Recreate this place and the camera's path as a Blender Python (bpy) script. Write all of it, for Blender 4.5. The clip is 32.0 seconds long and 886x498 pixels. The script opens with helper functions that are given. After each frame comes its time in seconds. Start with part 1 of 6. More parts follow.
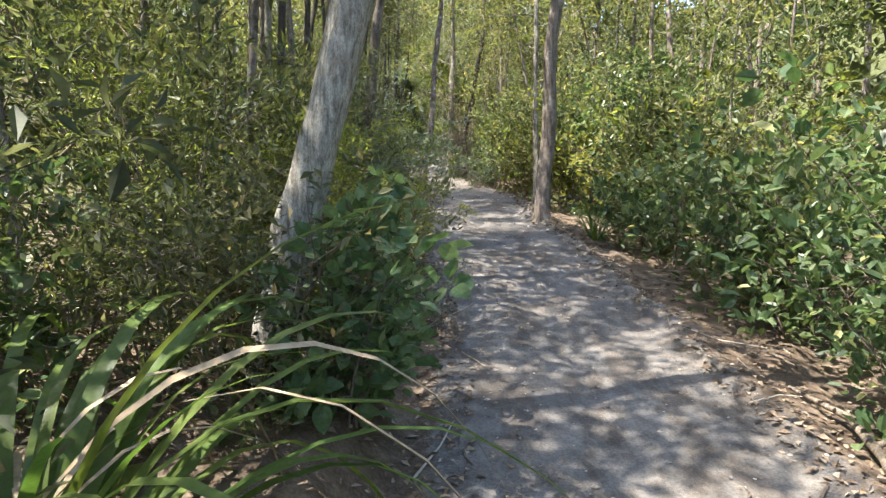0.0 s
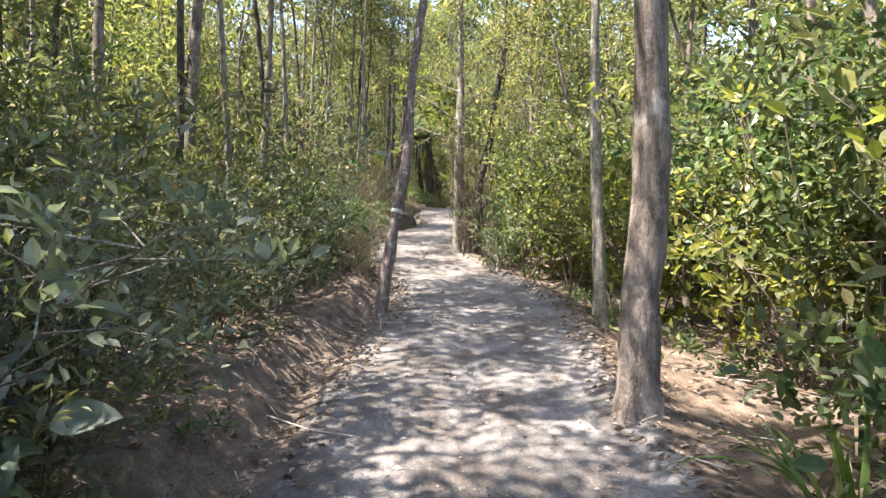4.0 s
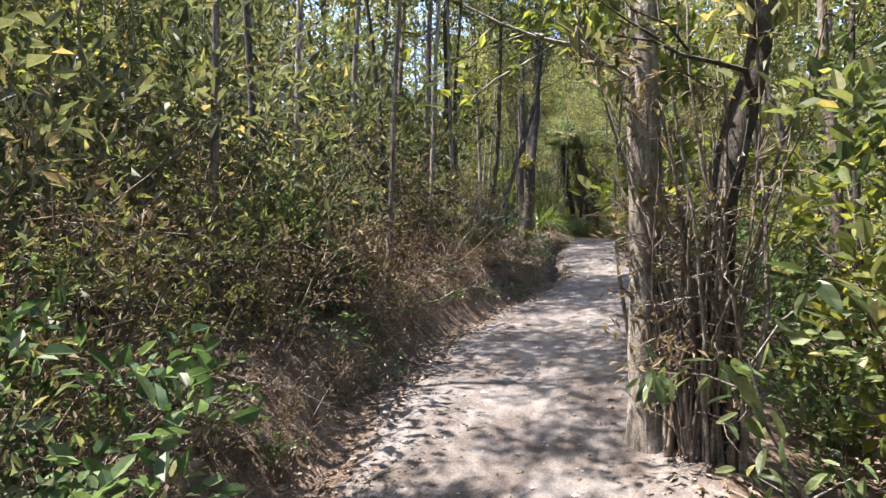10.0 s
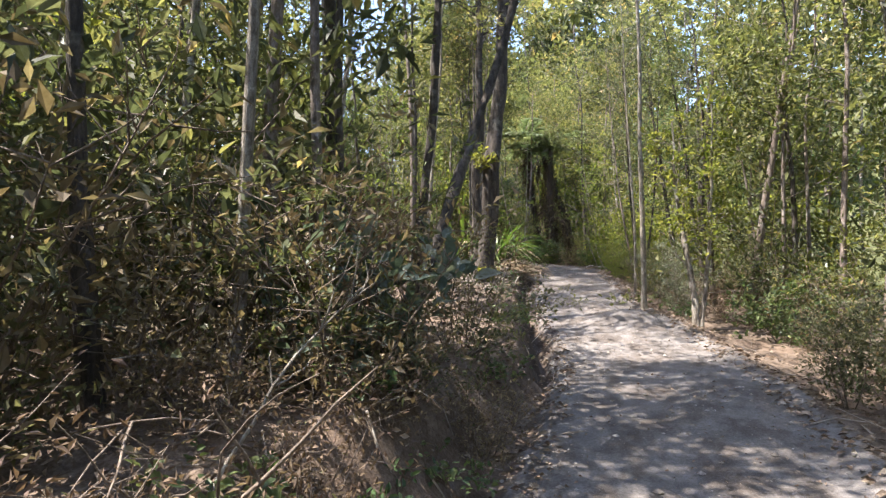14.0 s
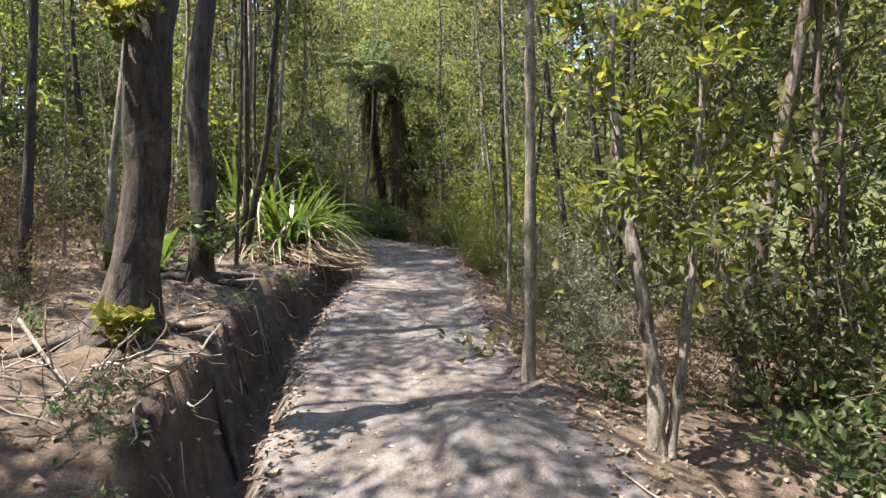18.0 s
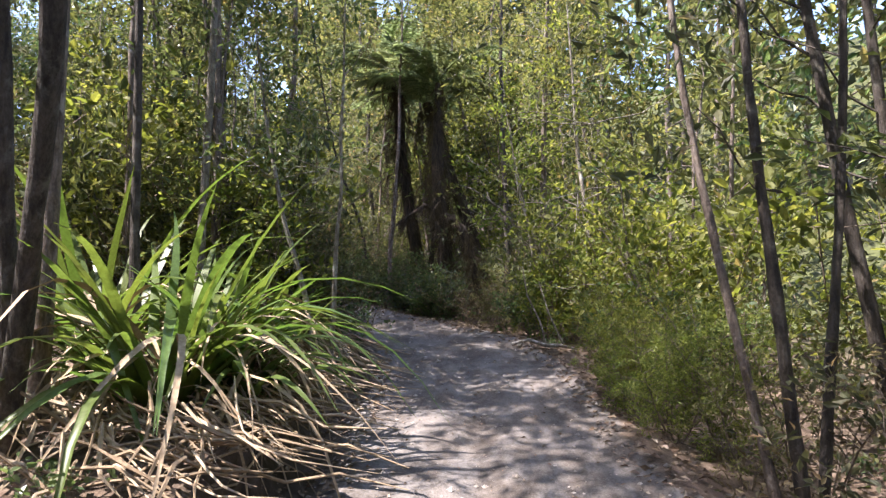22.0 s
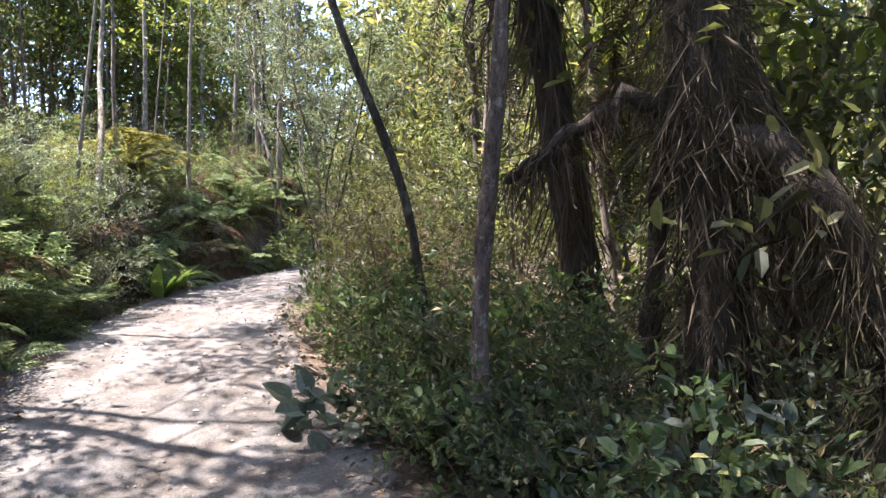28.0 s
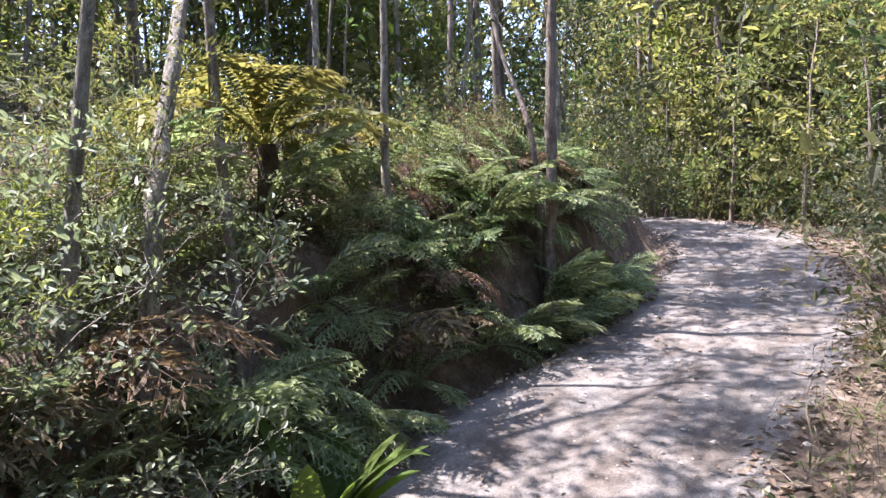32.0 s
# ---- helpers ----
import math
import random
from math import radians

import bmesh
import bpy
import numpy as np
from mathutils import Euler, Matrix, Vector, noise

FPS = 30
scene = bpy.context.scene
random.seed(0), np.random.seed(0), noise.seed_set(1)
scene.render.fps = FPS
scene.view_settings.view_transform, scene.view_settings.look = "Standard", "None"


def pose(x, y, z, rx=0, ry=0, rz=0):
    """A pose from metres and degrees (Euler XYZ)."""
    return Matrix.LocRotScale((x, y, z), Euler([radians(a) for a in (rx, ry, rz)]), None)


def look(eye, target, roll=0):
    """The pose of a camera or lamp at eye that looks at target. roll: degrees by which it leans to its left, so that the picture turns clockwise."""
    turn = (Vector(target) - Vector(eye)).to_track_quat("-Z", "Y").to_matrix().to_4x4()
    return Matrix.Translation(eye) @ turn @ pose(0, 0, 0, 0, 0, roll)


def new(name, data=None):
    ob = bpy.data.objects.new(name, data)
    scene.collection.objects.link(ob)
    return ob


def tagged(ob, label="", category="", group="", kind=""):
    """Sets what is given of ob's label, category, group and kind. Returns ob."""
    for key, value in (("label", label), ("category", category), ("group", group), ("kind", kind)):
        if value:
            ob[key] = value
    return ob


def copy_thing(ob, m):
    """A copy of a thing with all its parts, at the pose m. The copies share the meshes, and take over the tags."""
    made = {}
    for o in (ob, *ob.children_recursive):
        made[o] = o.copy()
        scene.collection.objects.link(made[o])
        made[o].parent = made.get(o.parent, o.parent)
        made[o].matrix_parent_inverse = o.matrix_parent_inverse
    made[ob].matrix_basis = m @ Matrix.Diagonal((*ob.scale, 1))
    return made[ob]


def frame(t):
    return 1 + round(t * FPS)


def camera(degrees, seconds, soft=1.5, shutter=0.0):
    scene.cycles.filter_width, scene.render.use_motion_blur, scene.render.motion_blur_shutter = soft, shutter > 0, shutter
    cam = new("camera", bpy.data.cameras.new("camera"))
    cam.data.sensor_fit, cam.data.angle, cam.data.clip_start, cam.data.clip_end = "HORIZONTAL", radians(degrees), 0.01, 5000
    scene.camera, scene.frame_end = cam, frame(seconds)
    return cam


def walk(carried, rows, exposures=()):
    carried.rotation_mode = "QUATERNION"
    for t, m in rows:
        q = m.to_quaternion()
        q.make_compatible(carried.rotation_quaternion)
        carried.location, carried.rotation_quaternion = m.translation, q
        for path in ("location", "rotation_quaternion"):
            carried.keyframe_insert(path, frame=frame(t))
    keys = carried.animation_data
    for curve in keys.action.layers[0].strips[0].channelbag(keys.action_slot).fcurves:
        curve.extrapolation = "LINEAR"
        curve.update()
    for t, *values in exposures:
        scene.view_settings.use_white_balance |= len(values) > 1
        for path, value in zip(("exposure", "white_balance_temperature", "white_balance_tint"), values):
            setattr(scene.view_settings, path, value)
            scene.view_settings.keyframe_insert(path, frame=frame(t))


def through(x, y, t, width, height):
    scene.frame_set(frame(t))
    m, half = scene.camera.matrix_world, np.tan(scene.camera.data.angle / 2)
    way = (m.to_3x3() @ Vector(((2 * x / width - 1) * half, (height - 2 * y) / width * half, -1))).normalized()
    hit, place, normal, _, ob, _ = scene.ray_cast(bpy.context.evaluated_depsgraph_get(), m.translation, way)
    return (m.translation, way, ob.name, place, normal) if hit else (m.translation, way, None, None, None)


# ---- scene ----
cam = camera(70.4, 32.0, 1.4)
EXPOSURES = [(0.0, 2.55, 6500, 8), (1.5, 2.95, 6500, 13), (3.0, 2.9, 6500, 14), (5.5, 2.6, 6500, 13), (7.0, 2.3, 6500, 13), (9.0, 2.35, 6400, 17), (13.0, 2.45, 6400, 16), (16.0, 2.22, 6500, 14), (18.0, 2.22, 6500, 14), (20.0, 2.22, 6450, 15), (22.0, 2.3, 6300, 21), (25.0, 2.55, 6350, 24), (27.0, 2.8, 6600, 17), (28.5, 2.85, 6000, 20), (32.0, 2.62, 5950, 23)]
PATH = [
    (0.0, (0.000, 0.000, 1.500), (0.000, 4.981, 1.064), 0.00),
    (0.5, (0.162, 0.700, 1.520), (0.118, 5.683, 1.119), -0.14),
    (1.0, (0.331, 1.506, 1.517), (0.261, 6.490, 1.125), -0.07),
    (1.5, (0.499, 2.189, 1.586), (0.299, 7.173, 1.238), -0.20),
    (2.0, (0.540, 2.971, 1.694), (0.418, 7.952, 1.276), -0.32),
    (2.5, (0.553, 3.695, 1.759), (0.381, 8.691, 1.664), -0.37),
    (3.0, (0.540, 4.464, 1.801), (0.410, 9.462, 1.696), -0.23),
    (3.5, (0.533, 5.172, 1.915), (0.378, 10.169, 1.828), -0.36),
    (4.0, (0.574, 5.869, 2.050), (0.312, 10.862, 2.051), -0.06),
    (4.5, (0.574, 6.635, 2.214), (0.390, 11.632, 2.214), 0.02),
    (6.5, (0.609, 9.500, 2.597), (0.243, 14.486, 2.597), 0.00),
    (7.0, (0.653, 10.193, 2.678), (0.235, 15.176, 2.704), -0.20),
    (7.5, (0.630, 10.882, 2.719), (0.004, 15.841, 2.841), -0.30),
    (8.0, (0.629, 11.626, 2.759), (-0.186, 16.557, 2.907), -0.40),
    (8.5, (0.579, 12.313, 2.854), (-0.433, 17.207, 3.002), -0.50),
    (9.0, (0.471, 13.050, 2.881), (-0.702, 17.906, 3.090), -0.70),
    (9.5, (0.348, 13.799, 2.935), (-0.984, 18.613, 3.153), -0.70),
    (10.0, (0.196, 14.573, 3.002), (-1.295, 19.341, 3.203), -0.90),
    (10.5, (0.024, 15.264, 3.056), (-1.633, 19.978, 3.248), -1.00),
    (11.0, (-0.190, 15.966, 3.137), (-2.043, 20.605, 3.346), -0.80),
    (11.5, (-0.403, 16.654, 3.218), (-2.296, 21.278, 3.393), -1.10),
    (12.0, (-0.618, 17.369, 3.326), (-2.583, 21.962, 3.527), -1.00),
    (12.5, (-0.735, 18.037, 3.475), (-2.660, 22.648, 3.667), -1.00),
    (13.0, (-0.887, 18.811, 3.583), (-2.672, 23.476, 3.809), -1.10),
    (13.5, (-0.887, 19.556, 3.691), (-2.387, 24.321, 3.883), -0.70),
    (14.0, (-0.895, 20.408, 3.772), (-2.024, 25.270, 4.068), -0.60),
    (14.5, (-0.711, 21.220, 3.880), (-1.619, 26.132, 4.106), -0.70),
    (15.0, (-0.619, 21.985, 3.974), (-1.345, 26.926, 4.218), -0.80),
    (15.5, (-0.563, 22.706, 4.069), (-1.275, 27.653, 4.208), -0.70),
    (17.5, (-0.457, 25.839, 4.344), (-0.640, 30.835, 4.344), 0.00),
    (18.0, (-0.539, 26.655, 4.386), (-0.670, 31.653, 4.359), -0.10),
    (18.5, (-0.527, 27.465, 4.417), (-0.675, 32.462, 4.426), -0.10),
    (19.0, (-0.629, 28.238, 4.459), (-0.829, 33.234, 4.538), -0.20),
    (19.5, (-0.646, 28.994, 4.543), (-0.925, 33.985, 4.674), -0.20),
    (20.0, (-0.769, 29.778, 4.638), (-1.125, 34.760, 4.864), -0.30),
    (20.5, (-0.805, 30.470, 4.732), (-1.211, 35.443, 5.055), -0.50),
    (21.0, (-0.979, 31.188, 4.795), (-1.453, 36.152, 5.170), -0.50),
    (21.5, (-1.066, 31.847, 4.879), (-1.584, 36.805, 5.263), -0.40),
    (22.0, (-1.263, 32.628, 4.942), (-1.657, 37.600, 5.291), -1.00),
    (22.5, (-1.363, 33.360, 5.037), (-1.835, 38.323, 5.420), -0.80),
    (23.0, (-1.464, 34.113, 5.110), (-1.949, 39.086, 5.293), -0.90),
    (23.5, (-1.458, 34.817, 5.215), (-1.994, 39.780, 4.936), -1.00),
    (24.0, (-1.433, 35.543, 5.278), (-1.888, 40.518, 5.077), -0.70),
    (24.5, (-1.372, 36.196, 5.341), (-1.914, 41.166, 5.228), -1.00),
    (26.5, (-1.584, 39.072, 5.652), (-2.323, 44.017, 5.695), 0.00),
    (27.0, (-1.811, 39.864, 5.708), (-2.687, 44.786, 5.743), -0.19),
    (27.5, (-2.128, 40.591, 5.806), (-3.304, 45.451, 5.841), -0.56),
    (28.0, (-2.443, 41.303, 5.887), (-3.955, 46.069, 5.921), -0.52),
    (28.5, (-2.954, 41.876, 5.975), (-5.194, 46.346, 5.955), -1.34),
    (29.0, (-3.402, 42.476, 6.022), (-6.369, 46.500, 6.052), -1.67),
    (29.5, (-3.917, 43.016, 6.101), (-6.864, 47.055, 6.096), -1.77),
    (30.0, (-4.326, 43.580, 6.197), (-7.282, 47.612, 6.123), -1.77),
    (30.5, (-4.907, 44.059, 6.293), (-7.925, 48.046, 6.253), -1.66),
    (31.0, (-5.332, 44.562, 6.422), (-8.336, 48.558, 6.364), -1.66),
    (31.5, (-5.845, 45.093, 6.542), (-8.766, 49.150, 6.433), -1.67),
    (32.0, (-6.136, 45.699, 6.647), (-8.935, 49.839, 6.477), -1.39),
]
walk(cam, [(t, look(eye, target, roll)) for t, eye, target, roll in PATH], EXPOSURES)

# ---- light ----
SUN_AZ, SUN_EL = radians(-106), radians(65)  # azimuth from +y, positive to +x
world = bpy.data.worlds.new("sky")
scene.world = world
world.use_nodes = True
sky = world.node_tree.nodes.new("ShaderNodeTexSky")
sky.sky_type, sky.sun_disc = "NISHITA", False
sky.sun_elevation, sky.sun_rotation = SUN_EL, SUN_AZ
world.node_tree.nodes["Background"].inputs["Strength"].default_value = 0.125
world.node_tree.links.new(sky.outputs[0], world.node_tree.nodes["Background"].inputs["Color"])
sun_dir = Vector((math.sin(SUN_AZ) * math.cos(SUN_EL), math.cos(SUN_AZ) * math.cos(SUN_EL), math.sin(SUN_EL)))
sun = new("sun", bpy.data.lights.new("sun", "SUN"))
sun.data.energy, sun.data.angle, sun.data.color = 3.8, radians(0.55), (1.0, 0.94, 0.84)
sun.matrix_world = look(sun_dir * 60, (0, 0, 0))

# ---- materials ----


def nodes_of(name):
    m = bpy.data.materials.new(name)
    m.use_nodes = True
    t = m.node_tree
    return m, t, t.nodes["Principled BSDF"], t.nodes["Material Output"]


def node(t, kind, **settings):
    n = t.nodes.new(kind)
    for key, value in settings.items():
        n.inputs[key].default_value = value
    return n


def ramp(t, source, *stops):
    r = t.nodes.new("ShaderNodeValToRGB")
    while len(r.color_ramp.elements) < len(stops):
        r.color_ramp.elements.new(0.5)
    for e, (at, c) in zip(r.color_ramp.elements, stops):
        e.position, e.color = at, (*c, 1) if len(c) == 3 else c
    t.links.new(source, r.inputs[0])
    return r.outputs[0]


def blend(t, a, b, factor, mode="MIX"):
    m = t.nodes.new("ShaderNodeMix")
    m.data_type, m.blend_type = "RGBA", mode
    for socket, value in ((m.inputs["Factor"], factor), (m.inputs["A"], a), (m.inputs["B"], b)):
        if isinstance(value, bpy.types.NodeSocket):
            t.links.new(value, socket)
        else:
            socket.default_value = value if isinstance(value, (int, float)) else (*value, 1)
    return m.outputs["Result"]


def noise_of(t, scale, detail=4, rough=0.6, coords=None, stretch=None):
    n = node(t, "ShaderNodeTexNoise", Scale=scale, Detail=detail, Roughness=rough)
    c = coords or t.nodes.new("ShaderNodeTexCoord").outputs["Object"]
    if stretch:
        mp = t.nodes.new("ShaderNodeMapping")
        mp.inputs["Scale"].default_value = stretch
        t.links.new(c, mp.inputs["Vector"])
        c = mp.outputs[0]
    t.links.new(c, n.inputs["Vector"])
    return n.outputs["Fac"]


def bump(t, p, height, strength, distance):
    b = node(t, "ShaderNodeBump", Strength=strength, Distance=distance)
    t.links.new(height, b.inputs["Height"])
    t.links.new(b.outputs[0], p.inputs["Normal"])


def leaf_material(name, dark, mid, light, gloss=0.45, through=0.4, odd=None):
    """Leaf: each blade takes its own tint between dark and light; some light passes through it."""
    m, t, p, out = nodes_of(name)
    geo = t.nodes.new("ShaderNodeNewGeometry")
    info = t.nodes.new("ShaderNodeObjectInfo")
    stops = [(0.0, dark), (0.45, mid), (0.95, light)] + ([(0.985, odd)] if odd else [])
    c = ramp(t, geo.outputs["Random Per Island"], *stops)
    hue = node(t, "ShaderNodeHueSaturation")
    mr = node(t, "ShaderNodeMapRange", **{"To Min": 0.475, "To Max": 0.525})
    t.links.new(info.outputs["Random"], mr.inputs["Value"])
    t.links.new(mr.outputs[0], hue.inputs["Hue"])
    t.links.new(c, hue.inputs["Color"])
    spots = noise_of(t, 45, 3)
    c = blend(t, hue.outputs[0], (0.55, 0.5, 0.4), ramp(t, spots, (0.35, (0.55, 0.55, 0.55)), (0.65, (0, 0, 0))), "MULTIPLY")
    p.inputs["Roughness"].default_value = gloss
    p.inputs["Specular IOR Level"].default_value = 0.25
    t.links.new(c, p.inputs["Base Color"])
    tr = t.nodes.new("ShaderNodeBsdfTranslucent")
    lift = node(t, "ShaderNodeHueSaturation", Saturation=1.1, Value=1.7)
    t.links.new(blend(t, c, (0.97, 1.0, 0.62), 0.6, "MULTIPLY"), lift.inputs["Color"])
    t.links.new(lift.outputs[0], tr.inputs["Color"])
    mix = node(t, "ShaderNodeMixShader", Fac=through)
    t.links.new(p.outputs[0], mix.inputs[1])
    t.links.new(tr.outputs[0], mix.inputs[2])
    t.links.new(mix.outputs[0], out.inputs["Surface"])
    return m


def bark_material(name, dark, light, patch=None, scale=1.0, relief=0.6):
    """Bark: vertical fissures, finer grain, and lichen or bare patches."""
    m, t, p, out = nodes_of(name)
    long = noise_of(t, 22 * scale, 6, 0.65, stretch=(1, 1, 0.16))
    fine = noise_of(t, 90 * scale, 4, 0.6, stretch=(1, 1, 0.5))
    c = ramp(t, long, (0.33, dark), (0.62, light))
    c = blend(t, c, (0.5, 0.48, 0.45), ramp(t, fine, (0.35, (0.7, 0.7, 0.7)), (0.6, (0, 0, 0))), "MULTIPLY")
    if patch:
        c = blend(t, c, patch, ramp(t, noise_of(t, 5 * scale, 5, 0.7), (0.55, (0, 0, 0)), (0.66, (0.9, 0.9, 0.9))))
    c = blend(t, c, (0.42, 0.38, 0.34), ramp(t, noise_of(t, 11 * scale, 5, 0.75, stretch=(1, 1, 0.6)), (0.36, (0.85, 0.85, 0.85)), (0.52, (0, 0, 0))), "MULTIPLY")
    t.links.new(c, p.inputs["Base Color"])
    p.inputs["Roughness"].default_value = 0.9
    bump(t, p, blend(t, long, fine, 0.3), min(1.0, 1.5 * relief), 0.03)
    return m


def stuff_material(name, *colours, rough=0.9):
    """Litter, twigs and stones: each piece takes its own tint."""
    m, t, p, out = nodes_of(name)
    geo = t.nodes.new("ShaderNodeNewGeometry")
    c = ramp(t, geo.outputs["Random Per Island"], *[(i / max(1, len(colours) - 1), k) for i, k in enumerate(colours)])
    c = blend(t, c, (0.6, 0.57, 0.53), ramp(t, noise_of(t, 60, 3), (0.4, (0.6, 0.6, 0.6)), (0.6, (0, 0, 0))), "MULTIPLY")
    t.links.new(c, p.inputs["Base Color"])
    p.inputs["Roughness"].default_value = rough
    return m


def ground_material():
    """Packed clay and gravel track, grading into brown litter-strewn soil where the mesh says that it is no longer trodden."""
    m, t, p, out = nodes_of("trail_soil")
    at = t.nodes.new("ShaderNodeAttribute")
    at.attribute_name = "trodden"
    big, mid, fine = noise_of(t, 0.7, 5), noise_of(t, 6, 6, 0.65), noise_of(t, 55, 5, 0.7)
    grit = node(t, "ShaderNodeTexVoronoi", Scale=70)
    t.links.new(t.nodes.new("ShaderNodeTexCoord").outputs["Object"], grit.inputs["Vector"])
    track = ramp(t, mid, (0.3, (0.13, 0.119, 0.111)), (0.5, (0.185, 0.171, 0.161)), (0.72, (0.245, 0.228, 0.214)))
    track = blend(t, track, (0.21, 0.177, 0.15), ramp(t, big, (0.45, (0, 0, 0)), (0.7, (0.55, 0.55, 0.55))))
    track = blend(t, track, (0.5, 0.47, 0.44), ramp(t, fine, (0.36, (0.6, 0.6, 0.6)), (0.58, (0, 0, 0))), "MULTIPLY")
    worn = noise_of(t, 2.2, 6, 0.7, stretch=(1.6, 0.7, 1))
    track = blend(t, track, (0.55, 0.5, 0.46), ramp(t, worn, (0.42, (0.8, 0.8, 0.8)), (0.56, (0, 0, 0))), "MULTIPLY")
    stones = ramp(t, grit.outputs["Distance"], (0.08, (0.4, 0.4, 0.4)), (0.22, (0, 0, 0)))
    track = blend(t, track, (0.32, 0.3, 0.278), stones)
    soil = ramp(t, mid, (0.3, (0.075, 0.056, 0.043)), (0.5, (0.15, 0.115, 0.088)), (0.75, (0.29, 0.23, 0.18)))
    soil = blend(t, soil, (0.21, 0.15, 0.11), ramp(t, big, (0.5, (0, 0, 0)), (0.68, (0.6, 0.6, 0.6))))
    soil = blend(t, soil, (0.5, 0.45, 0.4), ramp(t, fine, (0.38, (0.8, 0.8, 0.8)), (0.62, (0, 0, 0))), "MULTIPLY")
    wild = t.nodes.new("ShaderNodeAttribute")
    wild.attribute_name = "overgrown"
    herbs = ramp(t, noise_of(t, 3, 6, 0.75), (0.35, (0.03, 0.036, 0.016)), (0.6, (0.09, 0.105, 0.04)))
    soil = blend(t, soil, herbs, wild.outputs["Fac"])
    # Dark cut soil of the ditch wall, deepened further to paint its shade.
    ditch_shade = t.nodes.new("ShaderNodeAttribute")
    ditch_shade.attribute_name = "ditch_shade"
    shaded_soil = ramp(t, mid, (0.3, (0.03, 0.024, 0.02)), (0.7, (0.085, 0.066, 0.052)))
    soil = blend(t, soil, shaded_soil, ditch_shade.outputs["Fac"])
    edge = node(t, "ShaderNodeMath")
    edge.operation = "ADD"
    t.links.new(at.outputs["Fac"], edge.inputs[0])
    scatter = node(t, "ShaderNodeMapRange", **{"From Min": 0.3, "From Max": 0.7, "To Min": -0.3, "To Max": 0.3})
    t.links.new(mid, scatter.inputs["Value"])
    t.links.new(scatter.outputs[0], edge.inputs[1])
    where = ramp(t, edge.outputs[0], (0.35, (0, 0, 0)), (0.65, (1, 1, 1)))
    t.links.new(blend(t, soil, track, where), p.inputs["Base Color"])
    p.inputs["Roughness"].default_value = 0.95
    p.inputs["Specular IOR Level"].default_value = 0.15
    bump(t, p, blend(t, blend(t, fine, mid, 0.4), grit.outputs["Distance"], 0.25), 0.75, 0.02)
    return m


M_GROUND = ground_material()
L_TEA = leaf_material("tea_tree_leaf", (0.061, 0.072, 0.033), (0.120, 0.140, 0.060), (0.223, 0.227, 0.103), 0.5, 0.38)
L_LIME = leaf_material("young_tea_tree_leaf", (0.09, 0.115, 0.035), (0.165, 0.2, 0.06), (0.29, 0.31, 0.1), 0.5, 0.42)
L_OLIVE = leaf_material("olive_leaf", (0.055, 0.063, 0.041), (0.095, 0.108, 0.060), (0.173, 0.173, 0.103), 0.5, 0.35, (0.380, 0.286, 0.158))
L_BROAD = leaf_material("broad_leaf", (0.051, 0.082, 0.039), (0.099, 0.144, 0.064), (0.191, 0.235, 0.112), 0.35, 0.35, (0.416, 0.391, 0.195))
L_YELLOW = leaf_material("yellow_green_leaf", (0.085, 0.112, 0.034), (0.15, 0.178, 0.052), (0.26, 0.27, 0.086), 0.55, 0.48)
L_BLUE = leaf_material("blue_green_leaf", (0.060, 0.085, 0.072), (0.102, 0.137, 0.109), (0.197, 0.222, 0.188), 0.35, 0.3)
L_DEAD = leaf_material("withered_leaf", (0.095, 0.068, 0.05), (0.17, 0.125, 0.09), (0.3, 0.235, 0.165), 0.8, 0.25, (0.13, 0.15, 0.07))
L_SOFT = leaf_material("soft_green_leaf", (0.07, 0.13, 0.06), (0.11, 0.19, 0.09), (0.2, 0.28, 0.15), 0.45, 0.35)
L_HUMUS = leaf_material("dead_frond", (0.045, 0.033, 0.025), (0.09, 0.067, 0.05), (0.17, 0.13, 0.1), 0.9, 0.15)
L_GRASS = leaf_material("long_blade", (0.052, 0.088, 0.026), (0.09, 0.142, 0.038), (0.17, 0.225, 0.075), 0.36, 0.36, (0.42, 0.34, 0.14))
L_GREY = leaf_material("grey_green_leaf", (0.1, 0.125, 0.088), (0.17, 0.2, 0.145), (0.29, 0.32, 0.24), 0.5, 0.35)
L_FERN = leaf_material("fern_frond", (0.15, 0.19, 0.11), (0.24, 0.29, 0.17), (0.36, 0.41, 0.27), 0.5, 0.38)
L_GOLD = leaf_material("golden_frond", (0.13, 0.14, 0.055), (0.21, 0.205, 0.085), (0.31, 0.29, 0.13), 0.6, 0.42)
L_FAR = leaf_material("forest_leaf", (0.075, 0.090, 0.042), (0.146, 0.163, 0.071), (0.275, 0.273, 0.124), 0.5, 0.42, (0.419, 0.330, 0.166))
B_GREY = bark_material("grey_brown_bark", (0.1, 0.078, 0.064), (0.32, 0.26, 0.22), (0.4, 0.36, 0.32))
B_PALE = bark_material("pale_gum_bark", (0.2, 0.18, 0.155), (0.6, 0.57, 0.52), (0.34, 0.3, 0.26), 1.6, 1.0)
B_DARK = bark_material("dark_bark", (0.03, 0.025, 0.021), (0.11, 0.09, 0.074), (0.16, 0.15, 0.125))
B_LICHEN = bark_material("lichen_bark", (0.15, 0.125, 0.1), (0.4, 0.36, 0.3), (0.54, 0.52, 0.45), 1.6, 0.8)
B_TWIG = bark_material("twig_bark", (0.1, 0.075, 0.055), (0.3, 0.24, 0.19), None, 2.0, 0.4)
B_FIBRE = bark_material("fern_fibre", (0.03, 0.022, 0.017), (0.11, 0.08, 0.06), None, 2.0, 1.0)
